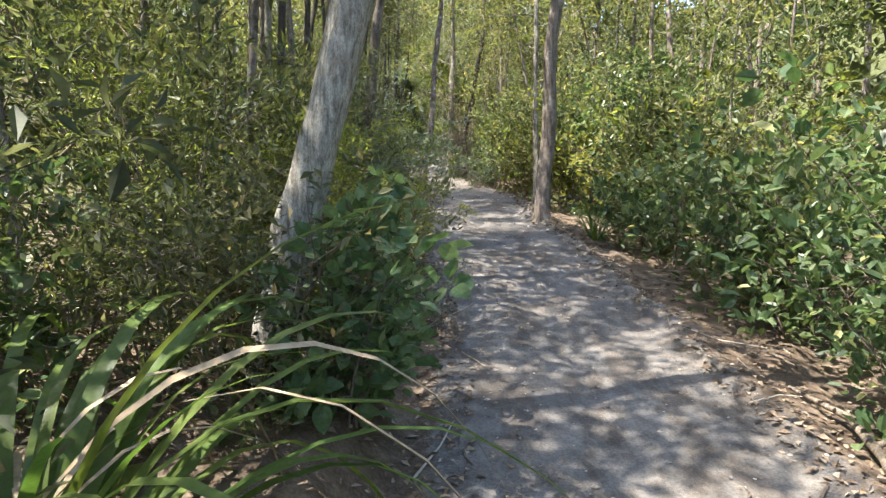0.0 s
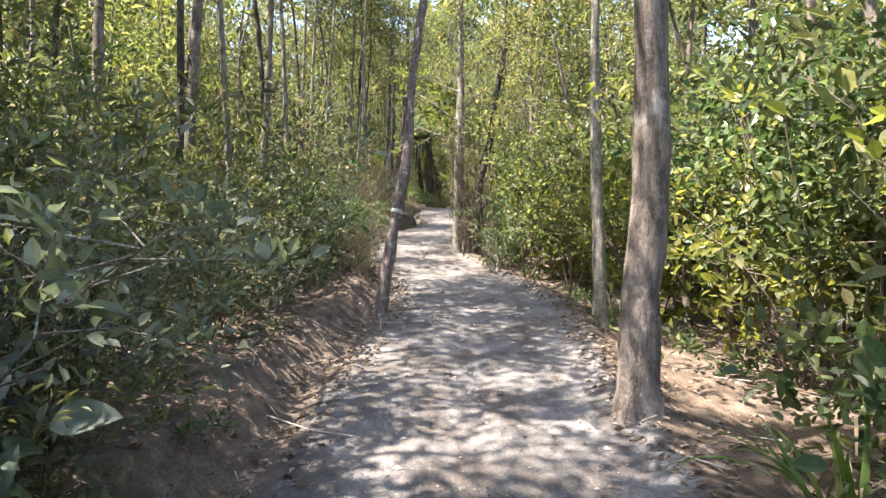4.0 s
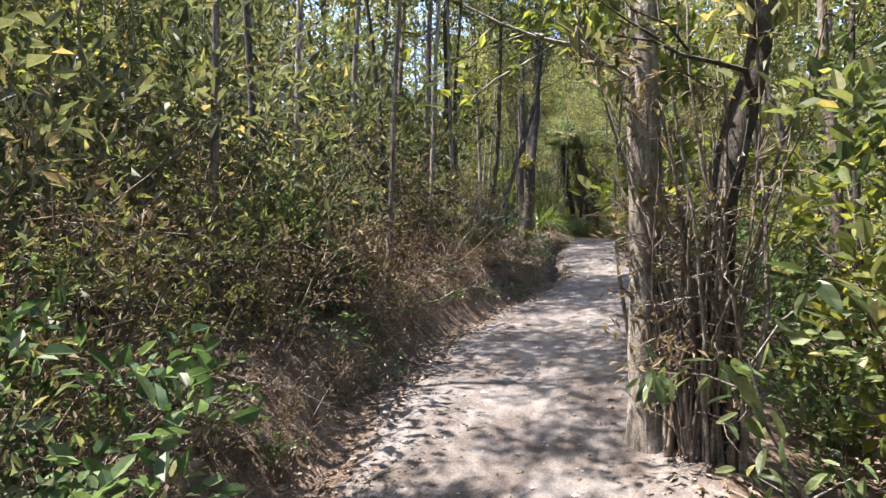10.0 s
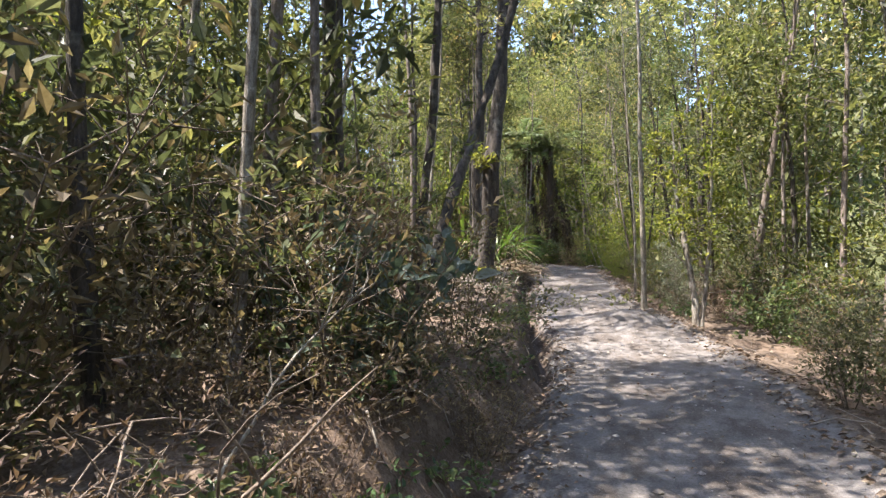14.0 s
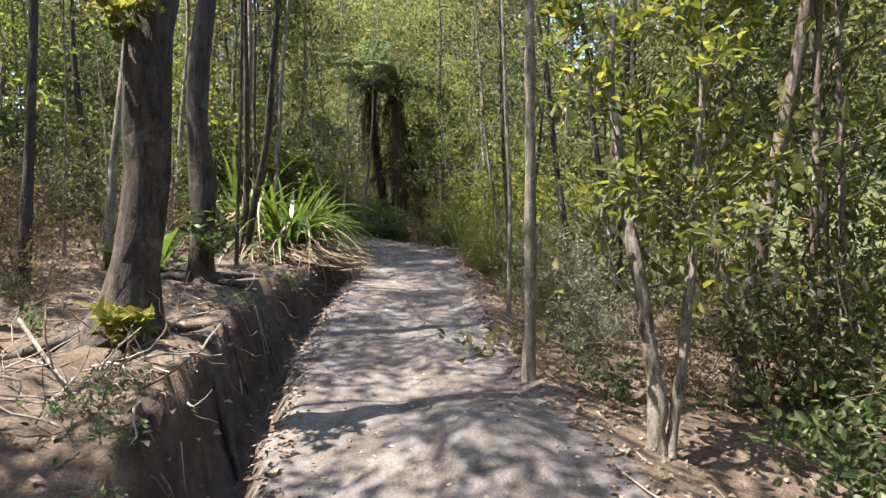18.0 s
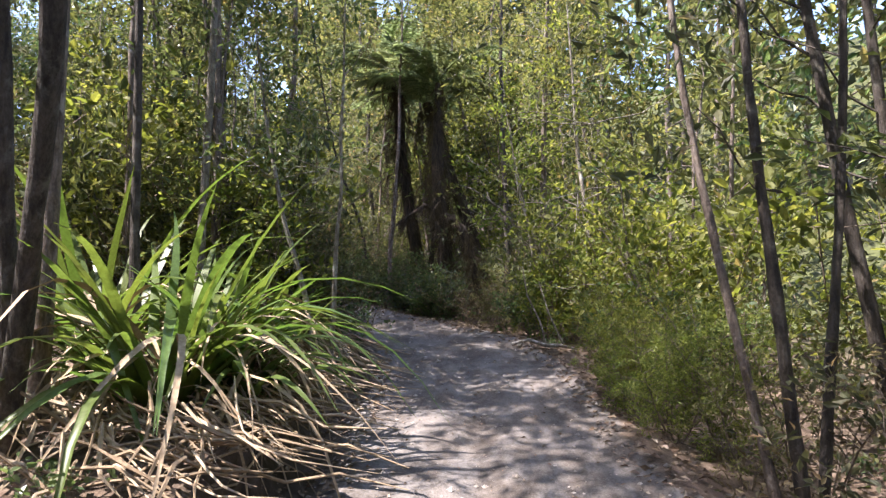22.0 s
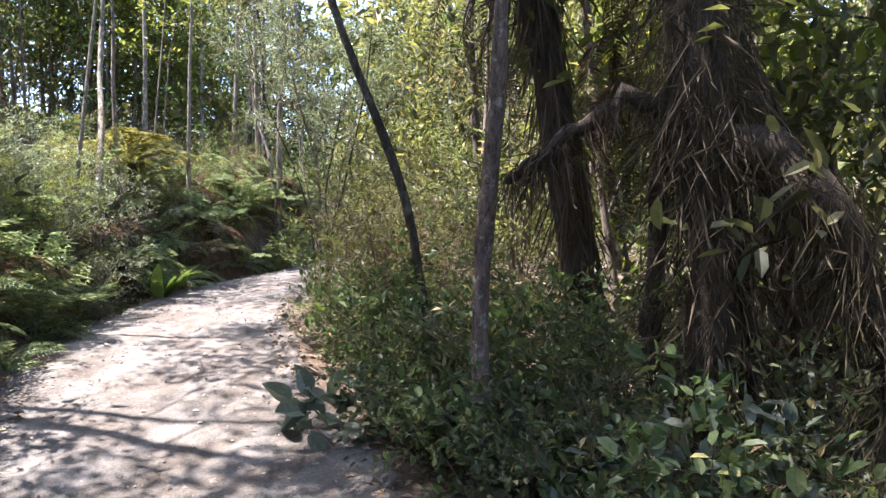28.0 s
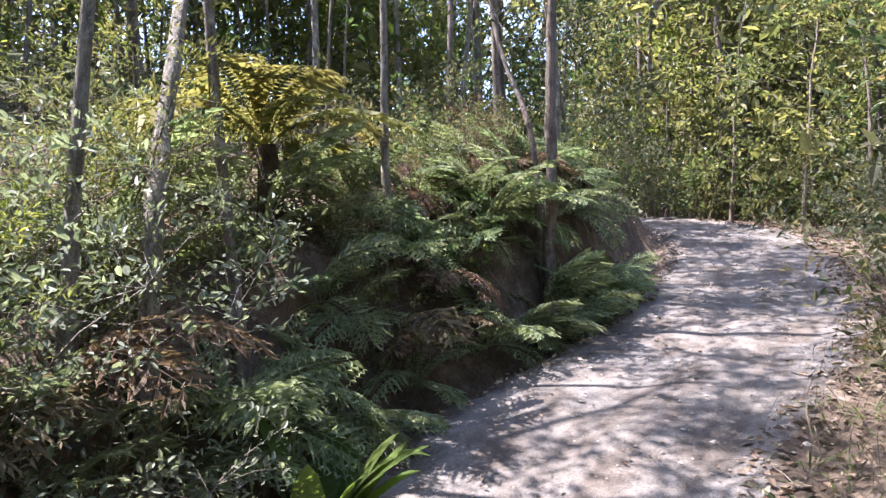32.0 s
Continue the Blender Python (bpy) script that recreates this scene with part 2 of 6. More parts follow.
B_MOTTLE = bark_material("mottled_bark", (0.13, 0.095, 0.085), (0.33, 0.25, 0.225), (0.56, 0.53, 0.48), 2.6, 0.8)
M_PAINT = bark_material("white_paint", (0.6, 0.6, 0.58), (0.8, 0.8, 0.78), None, 2.0, 0.3)
M_LITTER = stuff_material("dry_leaf", (0.11, 0.07, 0.045), (0.22, 0.15, 0.1), (0.36, 0.28, 0.2), (0.17, 0.12, 0.09), (0.4, 0.34, 0.27))
M_STONE = stuff_material("gravel_stone", (0.2, 0.17, 0.14), (0.34, 0.3, 0.26), (0.47, 0.43, 0.38))
M_STICK = stuff_material("dead_stick", (0.13, 0.095, 0.07), (0.3, 0.25, 0.2), (0.46, 0.41, 0.35))
M_HAY = stuff_material("dry_grass", (0.1, 0.078, 0.05), (0.17, 0.135, 0.085), (0.26, 0.21, 0.135))
M_STRAW = stuff_material("withered_blade", (0.2, 0.14, 0.085), (0.36, 0.27, 0.17), (0.52, 0.43, 0.31))

# ---- lie of the land ----
# the track's middle line: x, y
LINE = [(0.9, -90), (0.9, -3), (0.95, 0), (0.97, 3), (1.0, 5), (0.8, 7), (0.53, 9.5), (0.62, 13), (0.43, 15), (-0.2, 16.9), (-0.62, 18.7), (-0.7, 21),
        (-0.33, 24), (-0.25, 27), (-0.55, 29.6), (-0.88, 31.3), (-1.1, 33), (-1.25, 35.6), (-1.38, 37.4), (-1.48, 39), (-1.9, 40.7), (-2.98, 42.0), (-4.45, 43.65),
        (-5.5, 44.72), (-6.42, 45.82), (-7.0, 47), (-7.42, 48.2), (-7.45, 49.2), (-7.2, 50.6), (-7.12, 52), (-7.35, 54.3), (-7.8, 56.2), (-8.3, 57.6), (-9.4, 59.4), (-11.5, 61.5), (-15, 63.5), (-24, 67), (-40, 90)]
HALF = 0.97
_ly = np.arange(-90, 90, 0.08)
_lx = np.interp(_ly, [p[1] for p in LINE], [p[0] for p in LINE])
_k = np.exp(-0.5 * (np.arange(-12, 13) / 5.0) ** 2)
_lx = np.convolve(np.pad(_lx, 12, mode="edge"), _k / _k.sum(), mode="valid")
_dx, _dy = np.gradient(_lx), np.gradient(_ly)
_n = np.hypot(_dx, _dy)
_dx, _dy = _dx / _n, _dy / _n
# height of the track along y
HEIGHTS = [(-90, -0.9), (-8, -0.5), (0, 0.0), (1.5, 0.03), (3, 0.16), (4.5, 0.32), (5.9, 0.52), (6.6, 0.68), (8, 0.9), (9.5, 1.08), (12, 1.31), (15, 1.53), (17.4, 1.83), (19.5, 2.17),
           (22.7, 2.56), (25.8, 2.82), (28.2, 2.98), (29.8, 3.14), (31.9, 3.38), (34, 3.62), (36.2, 3.84), (39.2, 4.15), (41.5, 4.4), (42.5, 4.53), (44, 4.78), (45.7, 5.13), (48, 5.4), (52, 5.83),
           (56.5, 6.33), (61, 6.75), (66, 6.9), (90, 7.2)]
# left: bank height, ditch depth, slope beyond; right: step, slope beyond
SIDES = [(-90, 0.1, 0, 0.02, 0, 0), (-2, 0.25, 0.05, 0.04, -0.05, -0.03), (8, 0.25, 0.06, 0.05, -0.1, -0.05), (13, 0.15, 0.05, 0.05, -0.28, -0.06), (17, 0.36, 0.05, 0.12, -0.3, -0.07),
         (20.5, 0.5, 0.05, 0.12, -0.2, -0.06), (24, 0.5, 0.08, 0.08, -0.12, -0.06), (27, 0.22, 0.24, 0.05, -0.12, -0.06), (28.5, 0.38, 0.26, 0.06, -0.12, -0.06), (29.6, 0.55, 0.27, 0.06, -0.12, -0.06), (33, 0.54, 0.28, 0.05, -0.15, -0.06), (35.2, 0.36, 0.25, 0.05, -0.15, -0.06), (37, 0.35, 0.1, 0.08, -0.15, -0.05),
         (42, 0.2, 0.05, 0.1, -0.05, -0.02), (45, 0.45, 0.08, 0.25, 0.1, -0.02), (46.6, 0.7, 0.13, 0.3, 0.32, 0.02), (47.6, 0.88, 0.16, 0.32, 0.3, 0.0), (50, 1.1, 0.16, 0.34, 0.0, -0.06), (54, 1.0, 0.12, 0.3, -0.2, -0.1), (60, 0.5, 0.05, 0.1, -0.1, -0.02), (90, 0.2, 0, 0, 0, 0)]
_sy = [s[0] for s in SIDES]


def smooth(a, b, v):
    u = np.clip((v - a) / (b - a), 0, 1)
    return u * u * (3 - 2 * u)


def wave(x, y, size, seed):
    """Cheap smooth unevenness: a few crossed sines."""
    r = np.random.RandomState(seed)
    v = 0
    for _ in range(7):
        a, ph, f = r.uniform(0, 6.28), r.uniform(0, 6.28), r.uniform(0.6, 1.9) / size
        v = v + np.sin((x * math.cos(a) + y * math.sin(a)) * f * 6.28 + ph + 1.3 * np.sin((x * math.sin(a) - y * math.cos(a)) * f * 2.7))
    return v / 7


def lie(x, y):
    """For places x, y: the ground's height, the distance to the right of the track's middle, and how trodden it is."""
    x, y = np.atleast_1d(np.asarray(x, float)), np.atleast_1d(np.asarray(y, float))
    d, i = np.empty(len(x)), np.empty(len(x), int)
    for a in range(0, len(x), 4000):
        sl = slice(a, a + 4000)
        q = (x[sl, None] - _lx) ** 2 + (y[sl, None] - _ly) ** 2
        i[sl] = q.argmin(1)
    ox, oy = x - _lx[i], y - _ly[i]
    side = ox * _dy[i] - oy * _dx[i]
    d = np.sign(side) * np.hypot(ox, oy)
    yc = _ly[i]
    z = np.interp(yc, [h[0] for h in HEIGHTS], [h[1] for h in HEIGHTS])
    bank, ditch, up, step, down = (np.interp(yc, _sy, [s[k] for s in SIDES]) for k in range(1, 6))
    wob = 0.1 * wave(x, y, 2.2, 3) + 0.06 * wave(x, y, 0.7, 4) + 0.035 * wave(x, y, 0.28, 12)
    u, v = -d - HALF + wob, d - HALF + wob
    z = z - ditch * np.exp(-((u - 0.16) / 0.13) ** 2) + bank * smooth(0.2, 0.2 + 0.25 + 0.6 * np.minimum(bank, 0.6) - 0.3 * smooth(25, 28, yc) * (1 - smooth(35, 38, yc)), u + 0.6 * smooth(25, 28, yc) * (1 - smooth(35, 38, yc)) * wob) + up * np.clip(u - 0.4, 0, 9)
    z = z + step * smooth(0.05, 0.8, v) + down * np.clip(v - 0.5, 0, 9) + 0.05 * np.exp(-((v - 0.02) / 0.12) ** 2)
    off = smooth(0, 0.5, np.maximum(u, v))
    z = z + off * (0.07 * wave(x, y, 1.3, 5) + 0.04 * wave(x, y, 0.45, 6) + 0.035 * wave(x, y, 0.2, 11)) + (0.012 * wave(x, y, 0.8, 7) + 0.007 * wave(x, y, 0.25, 8))
    z = z - 0.025 * np.exp(-((d + 0.05 + 0.1 * wave(x, y, 4, 9)) / 0.16) ** 2) * (1 - off)  # a shallow runnel
    z = z + 17 * smooth(9, 42, np.abs(d))  # the valley's sides
    z = z + 0.2 * np.exp(-((x + 0.35) / 0.55) ** 2 - ((y - 30.3) / 0.7) ** 2)  # a hump in the track
    return z, d, 1 - smooth(-0.12, 0.16, np.maximum(u, v))


def zat(x, y):
    return float(lie(x, y)[0][0])


# ---- mesh helpers ----


def mesh_np(name, v, f, mat, soft=False):
    """A mesh from arrays of vertices and of triangles or quads."""
    me = bpy.data.meshes.new(name)
    v, f = np.asarray(v, np.float32), np.asarray(f, np.int32)
    n, k = f.shape
    me.vertices.add(len(v))
    me.vertices.foreach_set("co", v.ravel())
    me.loops.add(n * k)
    me.loops.foreach_set("vertex_index", f.ravel())
    me.polygons.add(n)
    me.polygons.foreach_set("loop_start", np.arange(0, n * k, k, dtype=np.int32))
    me.polygons.foreach_set("use_smooth", np.full(n, soft))
    me.update(calc_edges=True)
    me.materials.append(mat)
    return me


def part(name, me, parent, label=""):
    ob = new(name, me)
    ob.parent = parent
    return tagged(ob, label)


def thing(name, label, category, group=""):
    return tagged(new(name), label, category, group)


def tubes(lines, sides=6):
    """Vertices and quads of tapered tubes: each line is (points, radii)."""
    vs, fs, base = [], [], 0
    for pts, rad in lines:
        p, r = np.asarray(pts, float), np.asarray(rad, float)
        k = len(p)
        tan = np.gradient(p, axis=0)
        tan /= np.linalg.norm(tan, axis=1)[:, None] + 1e-9
        ref = np.where(np.abs(tan[:, 2:3]) > 0.9, np.array([[1.0, 0, 0]]), np.array([[0, 0, 1.0]]))
        a = np.cross(tan, ref)
        a /= np.linalg.norm(a, axis=1)[:, None] + 1e-9
        b = np.cross(tan, a)
        ang = np.arange(sides) * 2 * math.pi / sides
        ring = p[:, None] + r[:, None, None] * (np.cos(ang)[None, :, None] * a[:, None] + np.sin(ang)[None, :, None] * b[:, None])
        vs.append(ring.reshape(-1, 3))
        i = np.arange((k - 1) * sides)
        row, col = i // sides, i % sides
        nx = (col + 1) % sides
        fs.append(np.stack([row * sides + col, row * sides + nx, (row + 1) * sides + nx, (row + 1) * sides + col], 1) + base)
        base += k * sides
    return np.concatenate(vs), np.concatenate(fs)


def unit(a):
    return a / (np.linalg.norm(a, axis=-1, keepdims=True) + 1e-9)


def leaves(at, way, size, wide, rng, droop=0.15, oval=False, jitter=0.35):
    """Folded leaf blades at the given places, growing the given ways. oval: with a rounded outline."""
    n = len(at)
    d = unit(way)
    s = unit(np.cross(d, unit(rng.normal(0, 1, (n, 3)) * 0.6 + np.array([0, 0, 1.0]))))
    up = np.cross(s, d)
    ln = size * (1 + jitter * rng.uniform(-1, 1, (n, 1)))
    w = ln * wide * (1 + 0.25 * rng.uniform(-1, 1, (n, 1)))
    fold, sag = 0.18 * w, droop * ln
    if oval == "fine":
        sh = ((0.0, 0.0), (0.12, 0.3), (0.3, 0.47), (0.5, 0.5), (0.7, 0.4), (0.88, 0.2), (1.0, 0.0))
        rim = [(g, q) for g, q in sh] + [(g, -q) for g, q in sh[-2:0:-1]]
        rib = [(g, 0.0) for g, q in sh[1:-1]]
        v = np.stack([at + g * ln * d + q * w * s + (fold * abs(q) * 2 - sag * g * g + 0.05 * w * math.sin(9 * g + 3 * q)) * up for g, q in rim + rib], 1).reshape(-1, 3)
        f = []
        for k in range(6):
            a, b = (0 if k == 0 else 11 + k), (6 if k == 5 else 12 + k)
            left, right = (k, k + 1), ((12 - k) % 12, 11 - k)
            for (p, q), flip in ((left, False), (right, True)):
                for tri in ((a, q, p), (a, b, q)):
                    if len(set(tri)) == 3:
                        f.append(tri[::-1] if flip else tri)
        return v, (np.array(f)[None] + (np.arange(n) * 17)[:, None, None]).reshape(-1, 3)
    if oval:
        v = np.stack([at, at + 0.25 * ln * d + 0.42 * w * s + fold * up, at + 0.68 * ln * d + 0.42 * w * s + (fold - 0.45 * sag) * up, at + ln * d - sag * up,
                      at + 0.68 * ln * d - 0.42 * w * s + (fold - 0.45 * sag) * up, at + 0.25 * ln * d - 0.42 * w * s + fold * up], 1).reshape(-1, 3)
        f = np.array([(0, 2, 1), (0, 3, 2), (0, 4, 3), (0, 5, 4)])
        return v, (f[None] + (np.arange(n) * 6)[:, None, None]).reshape(-1, 3)
    v = np.stack([at, at + 0.45 * ln * d + 0.5 * w * s + fold * up, at + ln * d - sag * up, at + 0.45 * ln * d - 0.5 * w * s + fold * up], 1).reshape(-1, 3)
    f = np.array([(0, 2, 1), (0, 3, 2)])
    return v, (f[None] + (np.arange(n) * 4)[:, None, None]).reshape(-1, 3)


def wander(rng, start, way, length, steps, stray=0.15, lift=0.0):
    """A line that strays a little as it goes."""
    p, d, out = np.array(start, float), unit(np.array(way, float)), [np.array(start, float)]
    for _ in range(steps):
        d = unit(d + rng.normal(0, stray, 3) + np.array([0, 0, lift]))
        p = p + d * length / steps
        out.append(p)
    return np.array(out)


def tree_meshes(seed, height, r, first, boughs, spray, leaf, wide, each, bark, leafy, lean=(0, 0), reach=0.32, sides=6, lift=0.05, stray=0.1, oval=False, flare=1.5, wood_sides=4, merge=False, via=None, face=None):
    """The meshes of a tree: its trunk, each limb with its twigs, and its crown of leaves. first: where the limbs begin, as a share of the height."""
    rng = np.random.RandomState(seed)
    k = 9
    h = np.linspace(0, 1, k)
    bend = np.cumsum(rng.normal(0, 0.085 * height / 7, (k, 2)), 0)
    trunk = np.stack([lean[0] * h + bend[:, 0] * h, lean[1] * h + bend[:, 1] * h, h * height], 1)
    trunk[0, 2] = -0.15
    if via is not None:
        via = np.asarray(via, float)
        cut = np.concatenate([[0], np.cumsum(np.linalg.norm(np.diff(via, axis=0), axis=1))])
        k = 16
        h = np.linspace(0, 1, k)
        trunk = np.stack([np.interp(h, cut / cut[-1], via[:, i]) for i in range(3)], 1)
        trunk[1:-1] = 0.5 * trunk[1:-1] + 0.25 * (trunk[:-2] + trunk[2:])
    rad = r * (1 - 0.8 * h ** 1.1)
    if sides > 7:  # near trunks: more rings, an uneven girth and a flared foot
        hh = np.concatenate([[0, 0.012, 0.03, 0.06], np.linspace(0.09, 1, 30)])
        trunk = np.stack([np.interp(hh, h, trunk[:, i]) for i in range(3)], 1) + np.stack([rng.normal(0, 0.04 * r, 34), rng.normal(0, 0.04 * r, 34), np.zeros(34)], 1)
        for i in range(2):  # slow bends
            sway = sum(rng.normal(0, 0.16) * np.sin(q * 6.28 * hh + rng.uniform(0, 6.28)) for q in (1.5, 2.6, 4.2)) * r
            trunk[:, i] += sway * smooth(0.02, 0.15, hh)
        rad = np.interp(hh, h, rad) * (1 + rng.normal(0, 0.06, 34))
        rad[:3] *= (flare, 1 + 0.55 * (flare - 1), 1 + 0.2 * (flare - 1))
        h = hh
    else:
        rad[0] = r * flare
    wood = [(trunk, rad)]
    out = {"trunk": [], "limb": [], "crown": []}
    tv, tf = tubes(wood, sides)
    if sides > 7:  # shallow ribs and knots in the bark
        th = np.tile(np.arange(sides), len(trunk)) * 6.283 / sides
        axis = np.repeat(trunk, sides, 0)
        zz = axis[:, 2]
        tv = axis + (tv - axis) * (1 + 0.08 * np.sin(3 * th + 2 * zz + seed) + 0.06 * np.sin(5 * th - 3 * zz) + 0.045 * rng.normal(0, 1, len(tv)))[:, None]
    stems = [(tv, tf)]
    at, way = [], []
    for b in range(boughs):
        g = first + (0.97 - first) * (b + rng.uniform(0.1, 0.9)) / boughs
        p = np.array([np.interp(g, h, trunk[:, i]) for i in range(3)])
        a = rng.uniform(0, 6.28) if face is None else face + rng.uniform(-1.3, 1.3)
        ln = height * reach * (1.15 - 0.75 * g) * rng.uniform(0.7, 1.2)
        br = wander(rng, p, (math.cos(a), math.sin(a), rng.uniform(0.2, 0.9)), ln, 5, 0.2, lift)
        r0 = max(0.006, 0.3 * float(np.interp(g, h, rad)))
        lines = [(br, np.linspace(r0, 0.2 * r0, len(br)))]
        for s in range(spray):
            q = br[rng.randint(2, len(br))] + rng.normal(0, 0.03, 3)
            d = unit(br[-1] - br[0] + rng.normal(0, 0.6, 3) * ln)
            tw = wander(rng, q, d, ln * rng.uniform(0.25, 0.55), 3, 0.25, 0.03)
            if not merge:
                lines.append((tw, np.linspace(0.35 * r0 + 0.002, 0.002, len(tw))))
            n = max(3, int(each * rng.uniform(0.5, 1.4)))
            g2 = rng.uniform(0.15, 1.05, n)
            idx = np.clip((g2 * 3).astype(int), 0, 2)
            on = tw[idx] + (tw[idx + 1] - tw[idx]) * (g2 * 3 - idx)[:, None] + rng.normal(0, 0.3 * leaf, (n, 3))
            puff, tip = unit(rng.normal(0, 1, (n, 3)) + (0, 0, 0.25)), tw[rng.randint(2, 4, n)]
            tight = rng.rand(n, 1) < 0.78  # most leaves stand in a flattened tuft round the twig's end
            wide_of = (0.03 * height + 1.3 * leaf) * rng.uniform(0.6, 1.15)
            at.append(np.where(tight, tip + puff * wide_of * rng.uniform(0.35, 1.0, (n, 1)) * (1, 1, 0.55), on))
            way.append(unit(np.where(tight, 0.9 * puff, d) + 0.4 * d + rng.normal(0, 0.55, (n, 3)) + (0, 0, 0.05)))
        if merge:
            stems.append(tubes(lines, 3))
        else:
            out["limb"].append(mesh_np("limb", *tubes(lines, wood_sides), bark, True))
    vs, fs, base = [], [], 0
    for v, f in stems:
        vs.append(v)
        fs.append(f + base)
        base += len(v)
    out["trunk"].append(mesh_np("trunk", np.concatenate(vs), np.concatenate(fs), bark, True))
    out["crown"].append(mesh_np("crown", *leaves(np.concatenate(at), np.concatenate(way), leaf, wide, rng, oval=oval), leafy))
    return out


def shrub_meshes(seed, height, width, stems, sprays, leaf, wide, each, bark, leafy, oval=False, low=0.1, spread=0.085, r=0.012, up=0.25, twigs=1):
    """The meshes of a bush: each stem with its twigs, and the foliage."""
    rng = np.random.RandomState(seed)
    out, at, way = {"stem": [], "foliage": []}, [], []
    for s in range(stems):
        a = 6.28 * s / stems + rng.uniform(-0.5, 0.5)
        tilt = rng.uniform(0.15, 1.0) * width / height
        ln = height * rng.uniform(0.75, 1.05)
        st = wander(rng, (0.06 * math.cos(a), 0.06 * math.sin(a), -0.08), (tilt * math.cos(a) * 0.8, tilt * math.sin(a) * 0.8, 1), ln, 6, 0.12)
        lines = [(st, np.linspace(r, 0.25 * r, len(st)))]
        for k in range(sprays):
            g = rng.uniform(low, 1.0) * 6
            i = min(5, int(g))
            p = st[i] + (st[i + 1] - st[i]) * (g - i)
            b = rng.uniform(0, 6.28)
            d = unit(np.array([math.cos(b), math.sin(b), rng.uniform(-0.1, 0.9)]))
            tw = wander(rng, p, d, width * rng.uniform(0.16, 0.42), 2, 0.3)
            if k % twigs == 0:
                lines.append((tw, np.linspace(0.4 * r, 0.0015, len(tw))))
            n = max(3, int(each * rng.uniform(0.5, 1.5)))
            g2 = rng.uniform(0.1, 1.1, n)
            idx = np.clip((g2 * 2).astype(int), 0, 1)
            on = tw[idx] + (tw[idx + 1] - tw[idx]) * (g2 * 2 - idx)[:, None] + rng.normal(0, 0.3 * leaf, (n, 3))
            puff = unit(rng.normal(0, 1, (n, 3)) + (0, 0, 0.3))
            tight = rng.rand(n, 1) < 0.7  # most leaves stand in a tuft round the twig's end
            tuft_r = (1.5 * spread * width / 1.6 + 0.7 * leaf) * rng.uniform(0.6, 1.15)
            at.append(np.where(tight, tw[-1] + puff * tuft_r * rng.uniform(0.3, 1.0, (n, 1)) * (1, 1, 0.6), on))
            way.append(unit(np.where(tight, 0.8 * puff, 0.7 * d) + 0.25 * d + rng.normal(0, 0.5, (n, 3)) + (0, 0, up)))
        out["stem"].append(mesh_np("stem", *tubes(lines, 3), bark, True))
    out["foliage"].append(mesh_np("foliage", *leaves(np.concatenate(at), np.concatenate(way), leaf, wide, rng, oval=oval), leafy))
    return out


def plant(name, meshes, label, category, group=""):
    """A growing thing built of its meshes, at the origin; put it in place with set_down or copy_thing."""
    e = thing(name, label, category, group)
    for kind, made in meshes.items():
        for me in made:
            part(kind, me, e)
    return e


def stand(x, y, turn=0.0, size=1.0, sink=0.0, lean=(0, 0)):
    return Matrix.LocRotScale((x, y, zat(x, y) - sink), Euler((lean[0], lean[1], turn)), (size, size, size))


# ---- ground ----
def spaced(a, b, step, far):
    inner = np.arange(a, b + step / 2, step)
    grow = []
    g, w = step, 0.0
    while w < far:
        g *= 1.22
        w += g
        grow.append(w)
    grow = np.array(grow)
    return np.concatenate([a - grow[::-1], inner, inner[-1] + grow])


gx, gy = spaced(-12, 4.5, 0.13, 600), spaced(-4, 60, 0.15, 600)
gx = np.unique(np.concatenate([gx[(gx < -3.4) | (gx > 2.6)], np.arange(-3.4, 2.6, 0.085)]))
GX, GY = np.meshgrid(gx, gy)
gz, off, trod = lie(GX.ravel(), GY.ravel())
nx, ny = len(gx), len(gy)
ii = np.arange((nx - 1) * (ny - 1))
a = ii // (nx - 1) * nx + ii % (nx - 1)
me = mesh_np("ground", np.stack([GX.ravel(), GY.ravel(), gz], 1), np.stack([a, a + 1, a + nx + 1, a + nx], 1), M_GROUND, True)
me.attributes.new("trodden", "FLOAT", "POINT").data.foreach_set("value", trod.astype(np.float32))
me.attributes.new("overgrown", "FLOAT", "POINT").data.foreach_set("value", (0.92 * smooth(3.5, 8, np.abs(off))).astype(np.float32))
# Strip along the ditch wall where shade is painted into the soil colour.
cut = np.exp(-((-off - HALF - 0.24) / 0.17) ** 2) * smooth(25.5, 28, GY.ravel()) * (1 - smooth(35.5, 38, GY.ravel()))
me.attributes.new("ditch_shade", "FLOAT", "POINT").data.foreach_set("value", cut.astype(np.float32))
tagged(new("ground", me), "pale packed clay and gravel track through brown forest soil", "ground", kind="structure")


class Kind:
    """One kind of plant: built once at its first place, and copied to the others."""

    def __init__(self, made):
        self.ob, self.used = made, False
        away = np.concatenate([np.array([(v.co.x, v.co.y) for v in c.data.vertices]) for c in made.children])
        self.reach = float(np.percentile(np.hypot(away[:, 0], away[:, 1]), 95))

    def put(self, x, y, turn=0.0, size=1.0, sink=0.0, lean=(0, 0), label="", z=None):
        m = stand(x, y, turn, size, sink, lean)
        if z is not None:
            m.translation.z = z
        if self.used:
            ob = copy_thing(self.ob, m)
            ob.scale = (size, size, size)
        else:
            self.ob.matrix_basis, ob, self.used = m, self.ob, True
        return tagged(ob, label)


